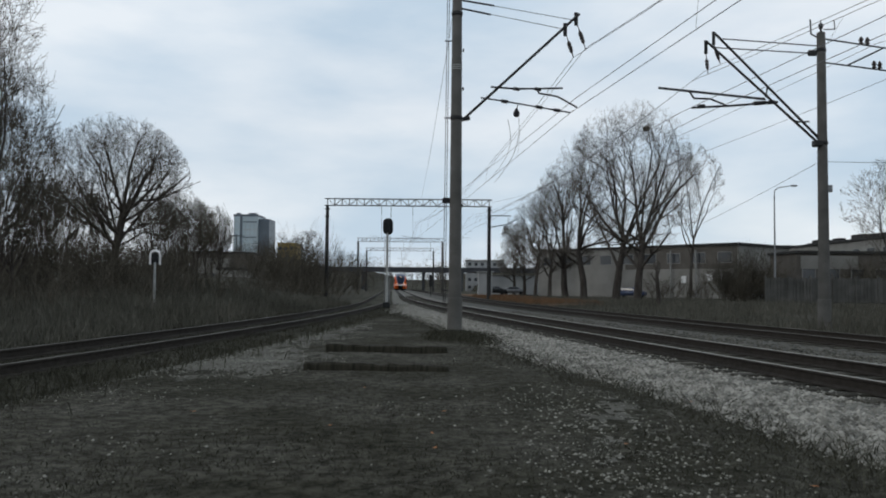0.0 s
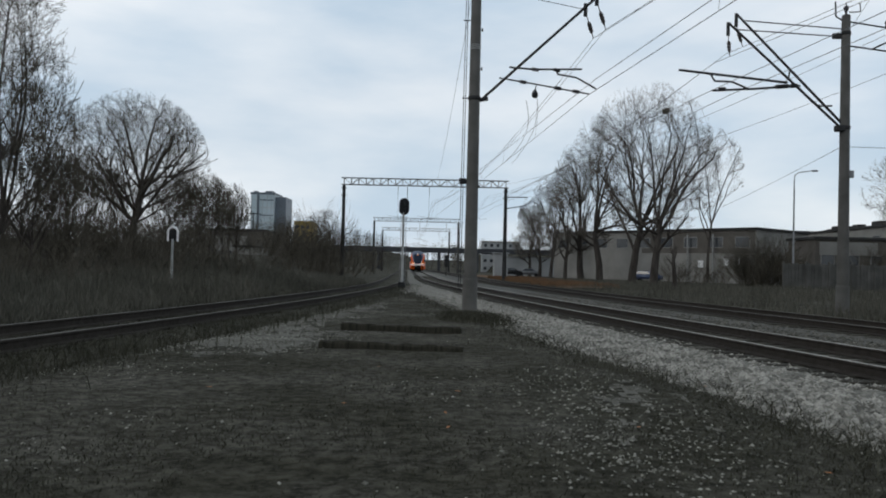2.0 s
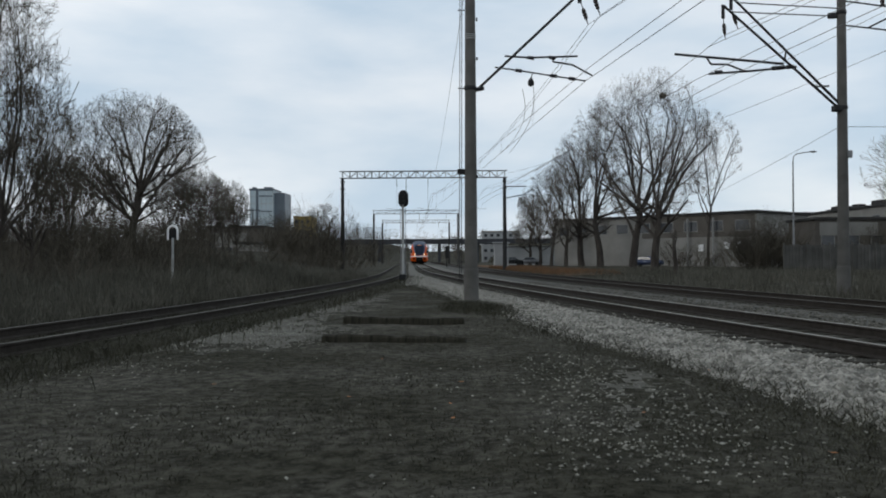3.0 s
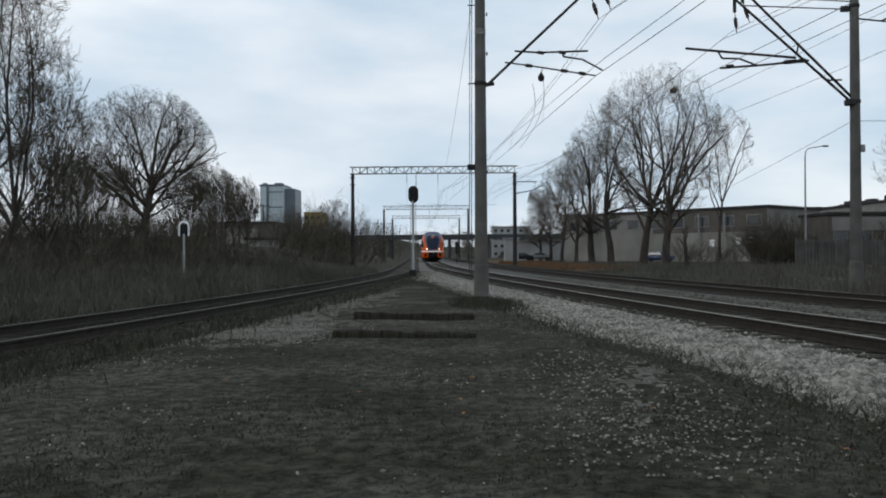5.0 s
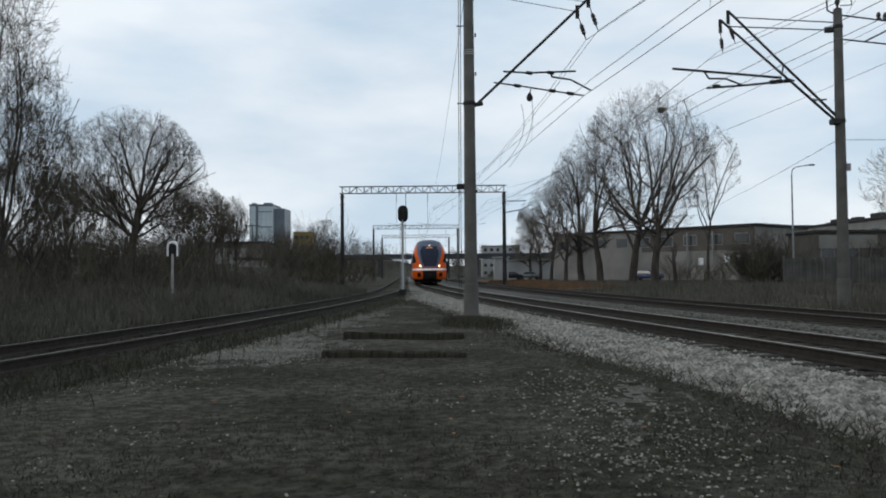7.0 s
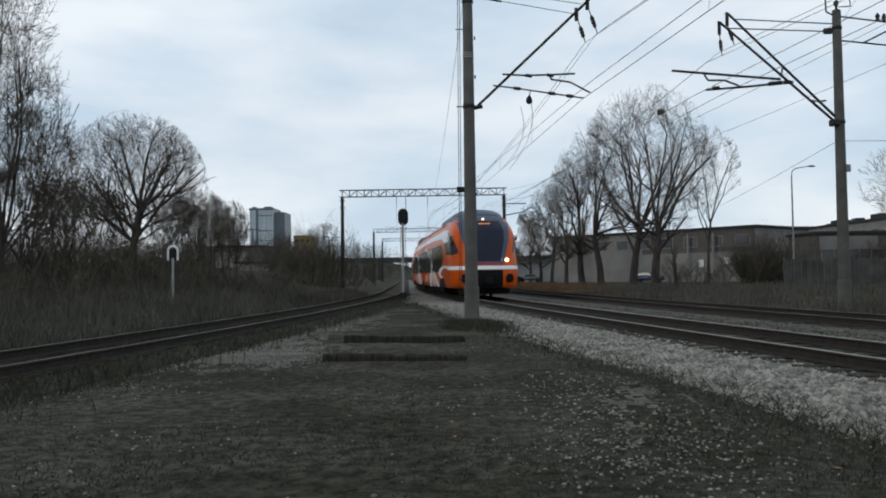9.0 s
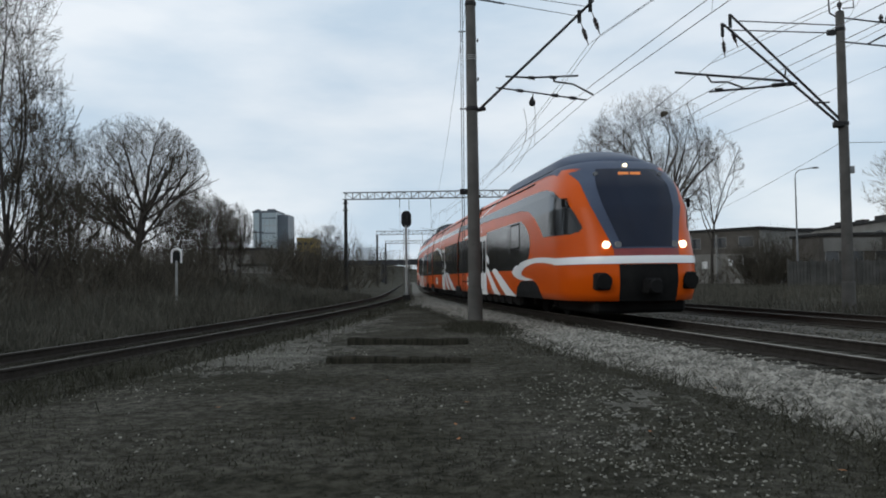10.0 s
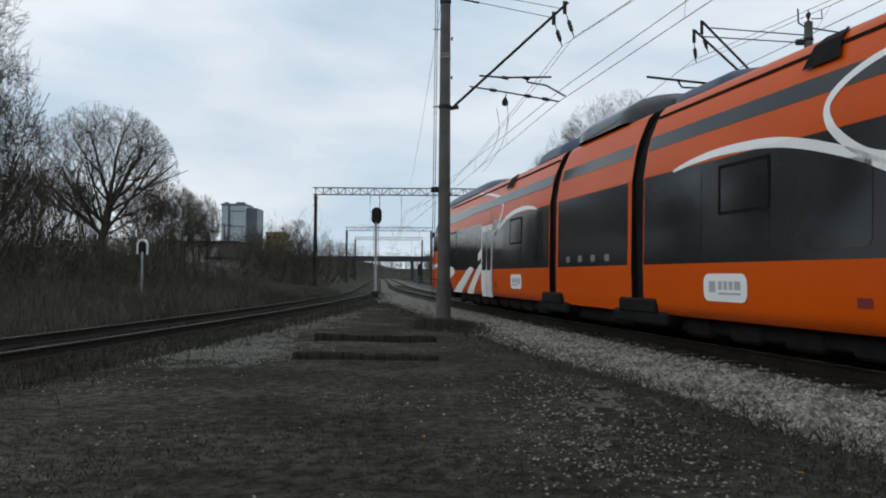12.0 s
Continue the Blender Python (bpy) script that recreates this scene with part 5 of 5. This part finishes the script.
            part("mirror", bm, UNDERFRAME, c, "black wing mirror")
        part("top_light", tube(B(), (0, 17.9, 3.95), (0, table(NOSE, 3.95) + 0.06, 3.95), 0.055, 0.055, 16), LAMP_GLOW, c, "lit top headlight")
        bm = B()
        u = table(NOSE, 3.70) + 0.035
        for x0 in (-0.16, 0.15):
            box(bm, (x0, u, 3.70), (0.27, 0.03, 0.09))
        part("display", bm, DISPLAY_GLOW, c, "amber destination display bar")
        for s in (-1, 1):
            x, u = nose_point(68, 3.70, 0.03)
            part("marker_light", tube(B(), (s * x, u - 0.08, 3.70), (s * x, u + 0.03, 3.70), 0.06, 0.06, 14), GREY_STEEL, c, "small round upper marker light")
            x, u = nose_point(70, 1.86, 0.03)
            part("marker_light", tube(B(), (s * x, u - 0.08, 1.86), (s * x, u + 0.03, 1.86), 0.075, 0.075, 14), GREY_STEEL, c, "unlit round lower light")
    return c


train = thing("passenger_train", "orange, white and dark grey diesel passenger train on the main track", "train")
lead_car = rail_car("lead_car", "orange lead car with a rounded cab", True, CAB_LENGTH, train)
middle_car = rail_car("middle_car", "orange middle car with white doors", False, MID_LENGTH, train)
tail_car = copy_thing(lead_car, Matrix())
tail_car.parent = train


def gangway(u, parent):
    bm = B()
    for k in range(5):
        rings = []
        for du in (-0.07, 0.07):
            prof = [(0.9, 0.7), (1.62, 0.75), (1.66, 2.85), (1.56, 3.3), (1.44, 3.7), (1.26, 3.98), (0.7, 4.14)]
            ring = prof + [(-x, z) for x, z in prof[::-1]]
            rings.append([bm.verts.new((x, u - 0.28 + 0.14 * k + du, z)) for x, z in ring])
        n = len(rings[0])
        for a in range(n):
            bm.faces.new((rings[0][a], rings[0][(a + 1) % n], rings[1][(a + 1) % n], rings[1][a]))
        bm.faces.new(rings[0][::-1])
        bm.faces.new(rings[1])
    part("gangway", bm, UNDERFRAME, parent, "black gangway bellows")
    for s in (-1, 1):
        bm = B()
        box(bm, (s * 1.60, u, 0.62), (0.36, 1.5, 0.26), None, 0.04)
        box(bm, (s * 1.55, u, 0.42), (0.40, 2.2, 0.24), None, 0.05)
        part("joint_fairing", bm, UNDERFRAME, parent, "black fairing under the joint")
    bogie(u, parent)


gangway(0.0, lead_car)
gangway(0.0, middle_car)
gangway(0.0, tail_car)
part("roof_cowl", cowl(0.35, 3.0, 1.28, 0.40), TRAIN_ROOF, tail_car, "rounded blue-grey roof cowl", True)
pack = tagged(new("power_car"), "short orange power car with dark sides")
pack.parent = train
part("body_shell", shell(B(), [0.5, 0.7, 1.3, 2.0, 2.85, 3.3, 3.55, 3.8, 4.0, 4.1], PACK_LENGTH, False, True, False), ORANGE, pack, "glossy orange body shell")
part("roof", shell(B(), [4.1, 4.18, 4.24, 4.30], PACK_LENGTH, False, False, True), TRAIN_ROOF, pack, "blue-grey roof")
for u in (0.235, PACK_LENGTH - 0.235):
    end_wall(u, pack)
part("roof_cowl", cowl(0.28, PACK_LENGTH - 0.9, 1.36, 0.54), TRAIN_DARK, pack, "dark rounded roof cowl", True)
for s in (-1, 1):
    part("window_band", panel([(0.4, 1.33), (PACK_LENGTH - 0.4, 1.33), (PACK_LENGTH - 0.4, 2.83), (0.4, 2.83)], s, False, 0.005), TRAIN_DARK, pack, "dark grey side band")
    part("upper_band", panel([(0.4, 3.3), (PACK_LENGTH - 0.4, 3.3), (PACK_LENGTH - 0.4, 3.55), (0.4, 3.55)], s, False, 0.005), TRAIN_DARK, pack, "dark grey upper band")
    for k in range(4):
        part("vent", panel(rounded(1.0 + 0.75 * k, 1.25 + 0.75 * k, 1.42, 1.56, 0.05), s, False, 0.010), GREY_STEEL, pack, "small grey vent")
bm = B()
box(bm, (0, PACK_LENGTH / 2, 0.4), (2.9, PACK_LENGTH - 1.6, 0.4), None, 0.05)
part("underframe", bm, UNDERFRAME, pack)


# ---- trees and brush ----
ROW = dict(fork=0.28, limbs=11, spread_deg=64, levels=4, kids=(6, 6, 5, 5), twig=0.0070, upright=0.2, lean=0.08)


def at_px(px, y):
    return (px - 784) / 1444.0 * y


for i, (px, y, h, r) in enumerate([(912, 150, 13, 3.6), (930, 138, 15, 4.0), (950, 128, 16.5, 4.0), (975, 118, 16.5, 3.6), (1003, 97, 17.4, 3.8), (1036, 92, 19.2, 4.0), (1092, 86, 21.0, 5.2), (1130, 83, 20.6, 6.3)]):
    tree("tall bare deciduous tree in a row beyond the tracks", pose(at_px(px, y), y, 0, 0, 0, 67 * i), 11 + i, height=h, radius=r, trunk_r=0.40 if i > 3 else 0.28, **ROW)
tree("slender bare tree behind the row", pose(at_px(1225, 106), 106, 0, 0, 0, 20), 41, height=20.6, fork=0.36, limbs=7, spread_deg=40, levels=4, kids=(5, 5, 5, 4), twig=0.010, upright=0.5, trunk_r=0.2, radius=4.4, low=0.4)
tree("bare tree beside the far hall", pose(at_px(1590, 85), 85, 0, 0, 0, 50), 43, height=15.5, fork=0.22, limbs=8, spread_deg=55, levels=4, kids=(5, 5, 4, 4), twig=0.013, upright=0.4, radius=5.6, low=0.3)
tree("small pollarded tree stump at the track edge", pose(at_px(1168, 60), 60, 0), 44, height=3.6, fork=0.62, limbs=5, spread_deg=50, levels=3, kids=(3, 3, 2), twig=0.008, upright=0.4, trunk_r=0.17)
tree("bare spreading tree behind dark brush", pose(at_px(205, 52), 52, ground_z(at_px(205, 52), 52) - 0.1), 51, height=10.9, fork=0.40, limbs=17, spread_deg=70, levels=4, kids=(7, 5, 5, 3), twig=0.0066, upright=0.25, trunk_r=0.25, radius=4.7, low=0.14, dark=True)
for px, y, h, r, seed in ((-62, 34, 16.5, 3.4, 52), (-170, 37, 18, 4.5, 53), (5, 38, 12.0, 2.6, 56), (20, 36, 9.0, 2.6, 54), (90, 46, 7.5, 2.6, 55)):
    tree("tall bare tree at the edge of the brush", pose(at_px(px, y), y, ground_z(at_px(px, y), y) - 0.1, 0, 0, 40), seed, height=h, fork=0.16, limbs=10 if h > 12 else 8, spread_deg=50, levels=4, kids=(6, 6, 5, 4) if h > 12 else (5, 4, 4, 4), twig=0.0082, upright=0.5, trunk_r=0.17 if h > 12 else 0.10, radius=r, low=0.12, lean=0.12, dark=True)
for i, (px, y, h, r) in enumerate([(300, 62, 7.0, 2.2), (345, 66, 6.6, 2.0), (368, 74, 6.0, 1.5), (265, 58, 6.2, 2.4), (125, 60, 7.4, 2.6), (60, 50, 6.4, 2.4), (165, 64, 6.4, 2.4), (385, 70, 6.6, 1.6), (322, 60, 7.0, 2.0)]):
    tree("bare multi-stemmed tree in the brush", pose(at_px(px, y), y, ground_z(at_px(px, y), y) - 0.1, 0, 0, 40 * i), 60 + i, height=h, radius=r, fork=0.12, limbs=6, spread_deg=42, levels=3, kids=(7, 6, 4), twig=0.0075, upright=0.7, trunk_r=0.08, stems=2, low=0.05, dark=True)
tree("rounded bare tree near the gantry", pose(at_px(546, 96), 96, 0.6), 71, height=7.4, fork=0.15, limbs=9, spread_deg=62, levels=4, kids=(5, 5, 4, 3), twig=0.009, upright=0.4, trunk_r=0.16, radius=2.6, low=0.1)
BRUSH = [(20, 44, 4.4, 7, 16), (90, 46, 4.2, 7, 16), (160, 50, 3.8, 7, 16), (230, 50, 3.6, 7, 16), (300, 54, 3.6, 7, 14), (350, 58, 1.0, 5, 12), (425, 66, 0.9, 6, 12),
         (455, 78, 4.4, 7, 14), (490, 84, 5.2, 7, 15), (520, 88, 6.2, 7, 17), (550, 90, 6.8, 7, 19), (575, 94, 6.0, 6, 15), (598, 112, 5.2, 7, 14), (615, 140, 5.0, 9, 14), (470, 100, 6.0, 9, 14),
         (1310, 84, 5.0, 4.5, 20), (1338, 85, 5.2, 4.5, 20), (1565, 80, 4.8, 7, 22), (1500, 88, 2.6, 8, 10), (1230, 96, 2.6, 8, 12), (1175, 94, 3.0, 4, 8), (-60, 44, 4.5, 8, 16), (335, 80, 5.0, 7, 14),
         (60, 34, 1.9, 6, 11), (130, 36, 1.5, 6, 11), (215, 40, 1.7, 6, 11), (250, 44, 1.9, 6, 11), (330, 46, 1.4, 6, 10), (400, 54, 0.9, 6, 10), (470, 64, 1.8, 7, 11), (520, 74, 2.2, 6, 11), (565, 84, 2.0, 5, 10), (-40, 32, 2.2, 6, 11),
         (40, 40, 3.0, 7, 14), (120, 44, 3.0, 7, 14), (190, 46, 2.8, 7, 14), (275, 50, 3.0, 7, 14)]
for i, (px, y, h, w, c) in enumerate(BRUSH):
    bush("dense dark leafless brush", pose(at_px(px, y), y, ground_z(at_px(px, y), y), 0, 0, 31 * i), 80 + i, h, w, int(c * (5.5 if px in (1310, 1338, 1565) else 2.7)), thick=0.019 if y < 60 else 0.030)


def far_woods(label, y0, y1, x0, x1, count, height, seed):
    """A far belt of leafless wood, as one object of many stems and twigs."""
    rnd = random.Random(seed)
    segs = []
    for _ in range(count):
        x, y = rnd.uniform(x0, x1), rnd.uniform(y0, y1)
        h = height * (0.55 + 0.3 * noise.noise(Vector((x * 0.03, y * 0.03, 1))) + rnd.uniform(0, 0.35))
        p = Vector((x, y, ground_z(x, y) - 0.1))
        for k in range(5):
            q = p + Vector((rnd.uniform(-0.5, 0.5), rnd.uniform(-0.5, 0.5), h / 5))
            segs.append((tuple(p), tuple(q), 0.075 - 0.012 * k, 0.063 - 0.012 * k))
            for _ in range(9):
                d = Vector((rnd.uniform(-1, 1), rnd.uniform(-1, 1), rnd.uniform(0.1, 1.0)))
                segs.append((tuple(q), tuple(q + d * rnd.uniform(0.7, 2.0)), 0.024, 0.012))
            p = q
    ob = prisms("far_woods", segs, BRUSH_TWIG, None, 3)
    tagged(ob, label, "woods", kind="stuff")


far_woods("dark leafless wood far beyond the bridge", 300, 420, -240, 140, 1300, 9.0, 201)
far_woods("dark leafless wood beyond the brush", 130, 190, -150, -34, 560, 8.0, 202)
# out of view: added so the train's side mirrors dark wood, not sky
far_woods("unseen leafless wood beside the camera, added for the train's reflections", -70, 22, -40, -19, 420, 9.0, 203)
bm = B()
bmesh.ops.create_icosphere(bm, subdivisions=2, radius=0.42)
for v in bm.verts:
    v.co += Vector((0, 0, 0)) + v.co * 0.3 * noise.noise(v.co * 5)
nest = finish("bird_nest", bm, TWIG_DARK)
nest.matrix_basis = pose(at_px(1148, 84), 84, 17.9) @ Matrix.Diagonal((1, 1, 0.8, 1))
tagged(nest, "dark round bird nest high in a bare tree", "bird nest")


# ---- loose ground cover ----
def on_main(lo, hi, near, far):
    def place(rs):
        y = near * (far / near) ** rs.rand()
        o = rs.uniform(lo, hi)
        p = main_at(y, o)
        edge = max(0.0, (-2.2 - o) / 1.6)
        return p.x, p.y, -0.012 - 0.055 * edge
    return place


def lawn_place(near, far, x0, x1):
    def place(rs):
        while True:
            y = near * (far / near) ** rs.rand()
            x = rs.uniform(x0, x1) * (y / far) ** 0.6
            if x - main_x(y) < -3.5 and abs(x - left_x(y)) > 1.6:
                k = noise.noise(Vector((x * 0.55, y * 0.4, 7)))
                if rs.rand() < 0.55 + 0.9 * k:
                    return x, y, ground_z(x, y), 1.0 + 0.5 * k
    return place


def tall_grass(rs):
    while True:
        y = 10 * (60 / 10.0) ** rs.rand()
        x = left_x(y) - 1.7 - 14 * rs.rand() ** 1.4
        k = noise.noise(Vector((x * 0.35, y * 0.25, 2)))
        if rs.rand() < 0.6 + k:
            return x, y, ground_z(x, y), (0.55 + 0.8 * min(1, (left_x(y) - 1.7 - x) / 4)) * (1 + 0.5 * k)


def right_grass(rs):
    while True:
        y = 16 * (95 / 16.0) ** rs.rand()
        x = second_at(y).x + 2.6 + 26 * rs.rand() ** 1.3
        k = noise.noise(Vector((x * 0.3, y * 0.2, 5)))
        if rs.rand() < 0.6 + k:
            return x, y, ground_z(x, y), (0.5 + 0.5 * min(1, (x - second_at(y).x - 2.6) / 5)) * (1 + 0.4 * k)


stones("ballast_stones", 30000, on_main(-3.9, -0.95, 4.5, 60), (0.022, 0.060), STONE, "loose light grey ballast stones", "stones", 3)
stones("ballast_stones", 8000, on_main(0.95, 4.3, 9, 45), (0.02, 0.05), STONE_DARK, "loose grey ballast stones between the tracks", "stones", 4)
stones("loose_pebbles", 420, lambda rs: (lambda p: (p[0], p[1], p[2] + 0.008))(lawn_place(3.2, 26, -11, 9)(rs)), (0.006, 0.020), PEBBLE, "scattered pale pebbles in the grass", "stones", 5)


def patch_place(cx, cy, rx, ry):
    def place(rs):
        a, r = rs.uniform(0, 6.283), rs.rand() ** 0.7
        x, y = cx + rx * r * math.cos(a), cy + ry * r * math.sin(a)
        return x, y, ground_z(x, y) + 0.004
    return place


def worn_patch(cx, cy, rx, ry, yaw, seed, label, edge=0.5):
    """A ragged sheet of bare gravelly soil in the turf."""
    c, sn, cell = math.cos(radians(yaw)), math.sin(radians(yaw)), 0.07
    verts, faces, index = [], [], {}
    nu, nv = int(2 * rx / cell), int(2 * ry / cell)

    def vertex(i, j):
        if (i, j) not in index:
            u, v = -rx + i * cell, -ry + j * cell
            u, v = u + 0.04 * noise.noise(Vector((i * 1.7, j * 1.7, seed))), v + 0.04 * noise.noise(Vector((i * 1.7, j * 1.7, seed + 9)))
            x, y = cx + u * c - v * sn, cy + u * sn + v * c
            index[(i, j)] = len(verts)
            verts.append((x, y, ground_z(x, y) + 0.006 + 0.006 * noise.noise(Vector((x * 5, y * 5, seed)))))
        return index[(i, j)]

    for i in range(nu):
        for j in range(nv):
            u, v = -rx + (i + 0.5) * cell, -ry + (j + 0.5) * cell
            k = 1 - (u / rx) ** 2 - (v / ry) ** 2 + 0.8 * noise.noise(Vector((u * 1.1, v * 0.8, seed))) + 1.1 * noise.noise(Vector((u * 3.6, v * 2.4, seed + 3))) + 0.7 * noise.noise(Vector((u * 11, v * 8, seed + 5)))
            if k > edge:
                faces.append((vertex(i, j), vertex(i + 1, j), vertex(i + 1, j + 1), vertex(i, j + 1)))
    ob = raw_mesh("worn_ground", verts, faces, WORN)
    tagged(ob, label, "gravel", kind="stuff")


for k, (cx, cy, rx, ry, yaw, edge) in enumerate([(-4.5, 18.6, 1.7, 6.0, 8, 0.45), (-3.4, 14.0, 1.7, 3.0, 0, 0.5), (-3.5, 26.0, 1.3, 8.0, 4, 0.45), (1.7, 8.4, 0.9, 2.4, -6, 1.1)]):
    worn_patch(cx, cy, rx, ry, yaw, 30 + k, "ragged patch of bare pale gravelly soil in the grass", edge)
for seed, (cx, cy, rx, ry, n, big) in enumerate([(-4.5, 18.6, 1.6, 5.0, 1900, 1), (-3.4, 14.0, 1.8, 2.6, 1100, 1), (-3.3, 23.5, 1.3, 5.0, 500, 1), (1.7, 7.0, 0.9, 1.2, 200, 2), (-2.5, 6.8, 0.8, 0.5, 40, 2), (-3.6, 5.6, 0.7, 0.6, 30, 2), (0.6, 9.0, 1.5, 1.5, 70, 1), (1.5, 8.4, 0.9, 3.0, 520, 1), (1.3, 5.7, 1.0, 1.0, 420, 1), (-3.9, 9.7, 1.4, 1.0, 110, 1)]):
    stones("gravel_patch", n, patch_place(cx, cy, rx, ry), (0.006, 0.022) if big == 2 else (0.006, 0.021), PEBBLE, "scatter of pale gravel on trodden grass", "gravel", 20 + seed)
blades("short_grass", 40000, lawn_place(1.2, 34, -14, 10), (0.015, 0.045), 0.005, (0.8, 2.2), LAWN, "short flattened dark winter grass", "grass", 6)
blades("tall_dry_grass", 36000, tall_grass, (0.25, 0.85), 0.012, (0.1, 0.6), DRY_GRASS, "tall dull dry grass beside the siding", "grass", 7)


def siding_place(rs):
    y = 5 * (60 / 5.0) ** rs.rand()
    o = rs.uniform(-2.6, -0.95) if rs.rand() < 0.5 else (0.9 + 0.75 * abs(rs.randn()) if rs.rand() < 0.75 else rs.uniform(-0.6, 0.6))
    p = left_at(y, o)
    return p.x, p.y, max(-0.08, ground_z(p.x, p.y)), 1.0


def edge_place(rs):
    y = 3 * (40 / 3.0) ** rs.rand()
    p = main_at(y, -3.75 + 0.55 * rs.randn() * 0.8 + 0.35 * noise.noise(Vector((y * 1.3, 0, 4))))
    return p.x, p.y, -0.10, 1.0


blades("siding_weeds", 26000, siding_place, (0.08, 0.27), 0.008, (0.3, 1.2), LAWN, "dark low weeds round the siding rails", "grass", 12)
blades("edge_grass", 15000, edge_place, (0.08, 0.22), 0.007, (0.4, 1.4), LAWN, "dark grass creeping over the ballast edge", "grass", 13)
blades("verge_grass", 34000, right_grass, (0.2, 0.7), 0.014, (0.1, 0.6), DRY_GRASS, "dull dry grass beyond the second track", "grass", 8)


def pole_tuft_place(rs):
    a, r = rs.uniform(0, 6.283), rs.rand() ** 0.8
    x, y = 0.75 + 1.3 * r * math.cos(a), 21.6 + 3.0 * r * math.sin(a)
    return x, y, ground_z(x, y), 1.0 - 0.5 * r


blades("pole_tuft", 3200, pole_tuft_place, (0.10, 0.30), 0.008, (0.3, 1.2), LAWN, "dark grass tuft round the pole foot", "grass", 14)


def rust_place(rs):
    y = rs.uniform(62, 108)
    return second_at(y).x + 3.0 + rs.uniform(0, 5.5), y, 0.0, 1.0


blades("rust_grass", 9000, rust_place, (0.2, 0.55), 0.02, (0.1, 0.6), RUST_GRASS, "rust-brown dead grass strip beside the tracks", "grass", 9)


def fallen_leaf(x, y, s, k):
    bm = B()
    v = [bm.verts.new((s * a, s * b, s * c)) for a, b, c in ((-1, 0, 0.1), (-0.3, -0.45, 0.22), (0.5, -0.35, 0.1), (1, 0, 0.3), (0.5, 0.35, 0.16), (-0.3, 0.45, 0.2), (0, 0, 0.02))]
    for i in range(6):
        bm.faces.new((v[i], v[(i + 1) % 6], v[6]))
    ob = finish("fallen_leaf", bm, LEAF)
    ob.matrix_basis = pose(x, y, ground_z(x, y) + 0.03, 0, 0, 77 * k)
    tagged(ob, "curled orange-brown fallen leaf on grass", "leaf", "fallen leaves")


for k, (px, py) in enumerate([(790, 735), (775, 800), (1440, 858), (1225, 705), (650, 690), (690, 655), (770, 770), (350, 735), (1110, 790), (590, 760)]):
    yy = 1.31 * 1444 / (py - 509)
    fallen_leaf(at_px(px, yy), yy, 0.035, k)

# the tracks, with their sleepers
NEAR_Y = list(np.arange(-20, 60, 1.0)) + list(np.arange(60, 330, 4.0))
railway("track_main", main_at, NEAR_Y, "main line track with bright steel rails on ballast", RAIL_HEAD, (2.0, 110.0))
railway("track_second", second_at, NEAR_Y, "second main track on dark ballast", RAIL_DULL, (6.0, 90.0))
railway("track_siding", left_at, [y for y in NEAR_Y if y < 236], "old siding track in weeds", RAIL_DULL, (4.0, 80.0), 0.045)


# ---- what moves ----
ARC_Y = np.arange(-80.0, 420.0, 0.1)
ARC_S = np.concatenate([[0.0], np.cumsum([0.1 * math.hypot(1, main_slope(y)) for y in ARC_Y[:-1]])])
ARC_S -= np.interp(0.0, ARC_Y, ARC_S)


def on_line(s):
    p = main_at(float(np.interp(s, ARC_S, ARC_Y)))
    return Vector((p.x, p.y, RAIL_TOP))


def facing(a, b):
    d = b - a
    return pose(a.x, a.y, a.z, 0, 0, math.degrees(math.atan2(d.y, d.x)) - 90)


# seconds, and metres from the near end of the line to the train's front
TRAIN_FRONT = [(0.0, 222.0), (1.0, 202.5), (2.0, 183.0), (3.0, 163.5), (4.0, 144.3), (5.0, 124.7), (6.0, 104.0), (7.0, 82.0), (8.0, 60.0), (8.5, 49.2), (9.0, 39.2), (9.5, 29.2),
               (10.0, 18.9), (10.5, 8.5), (11.0, -1.2), (11.5, -10.6), (12.0, -20.0)]


def motions():
    poses = []
    for t in np.arange(0.0, 12.01, 0.25):
        g1 = float(np.interp(t, [r[0] for r in TRAIN_FRONT], [r[1] for r in TRAIN_FRONT])) + CAB_LENGTH
        g2, g3 = g1 + MID_LENGTH, g1 + MID_LENGTH + PACK_LENGTH
        lead = facing(on_line(g1), on_line(g1 - 14.5))
        poses.append((float(t), lead, facing(on_line(g2), on_line(g1)), facing(on_line(g3), on_line(g2)), facing(on_line(g3), on_line(g3 + 14.5))))
    walk(train, [(t, lead) for t, lead, mid, pk, tail in poses])
    walk(middle_car, [(t, lead.inverted() @ mid) for t, lead, mid, pk, tail in poses])
    walk(pack, [(t, lead.inverted() @ pk) for t, lead, mid, pk, tail in poses])
    walk(tail_car, [(t, lead.inverted() @ tail) for t, lead, mid, pk, tail in poses])


motions()
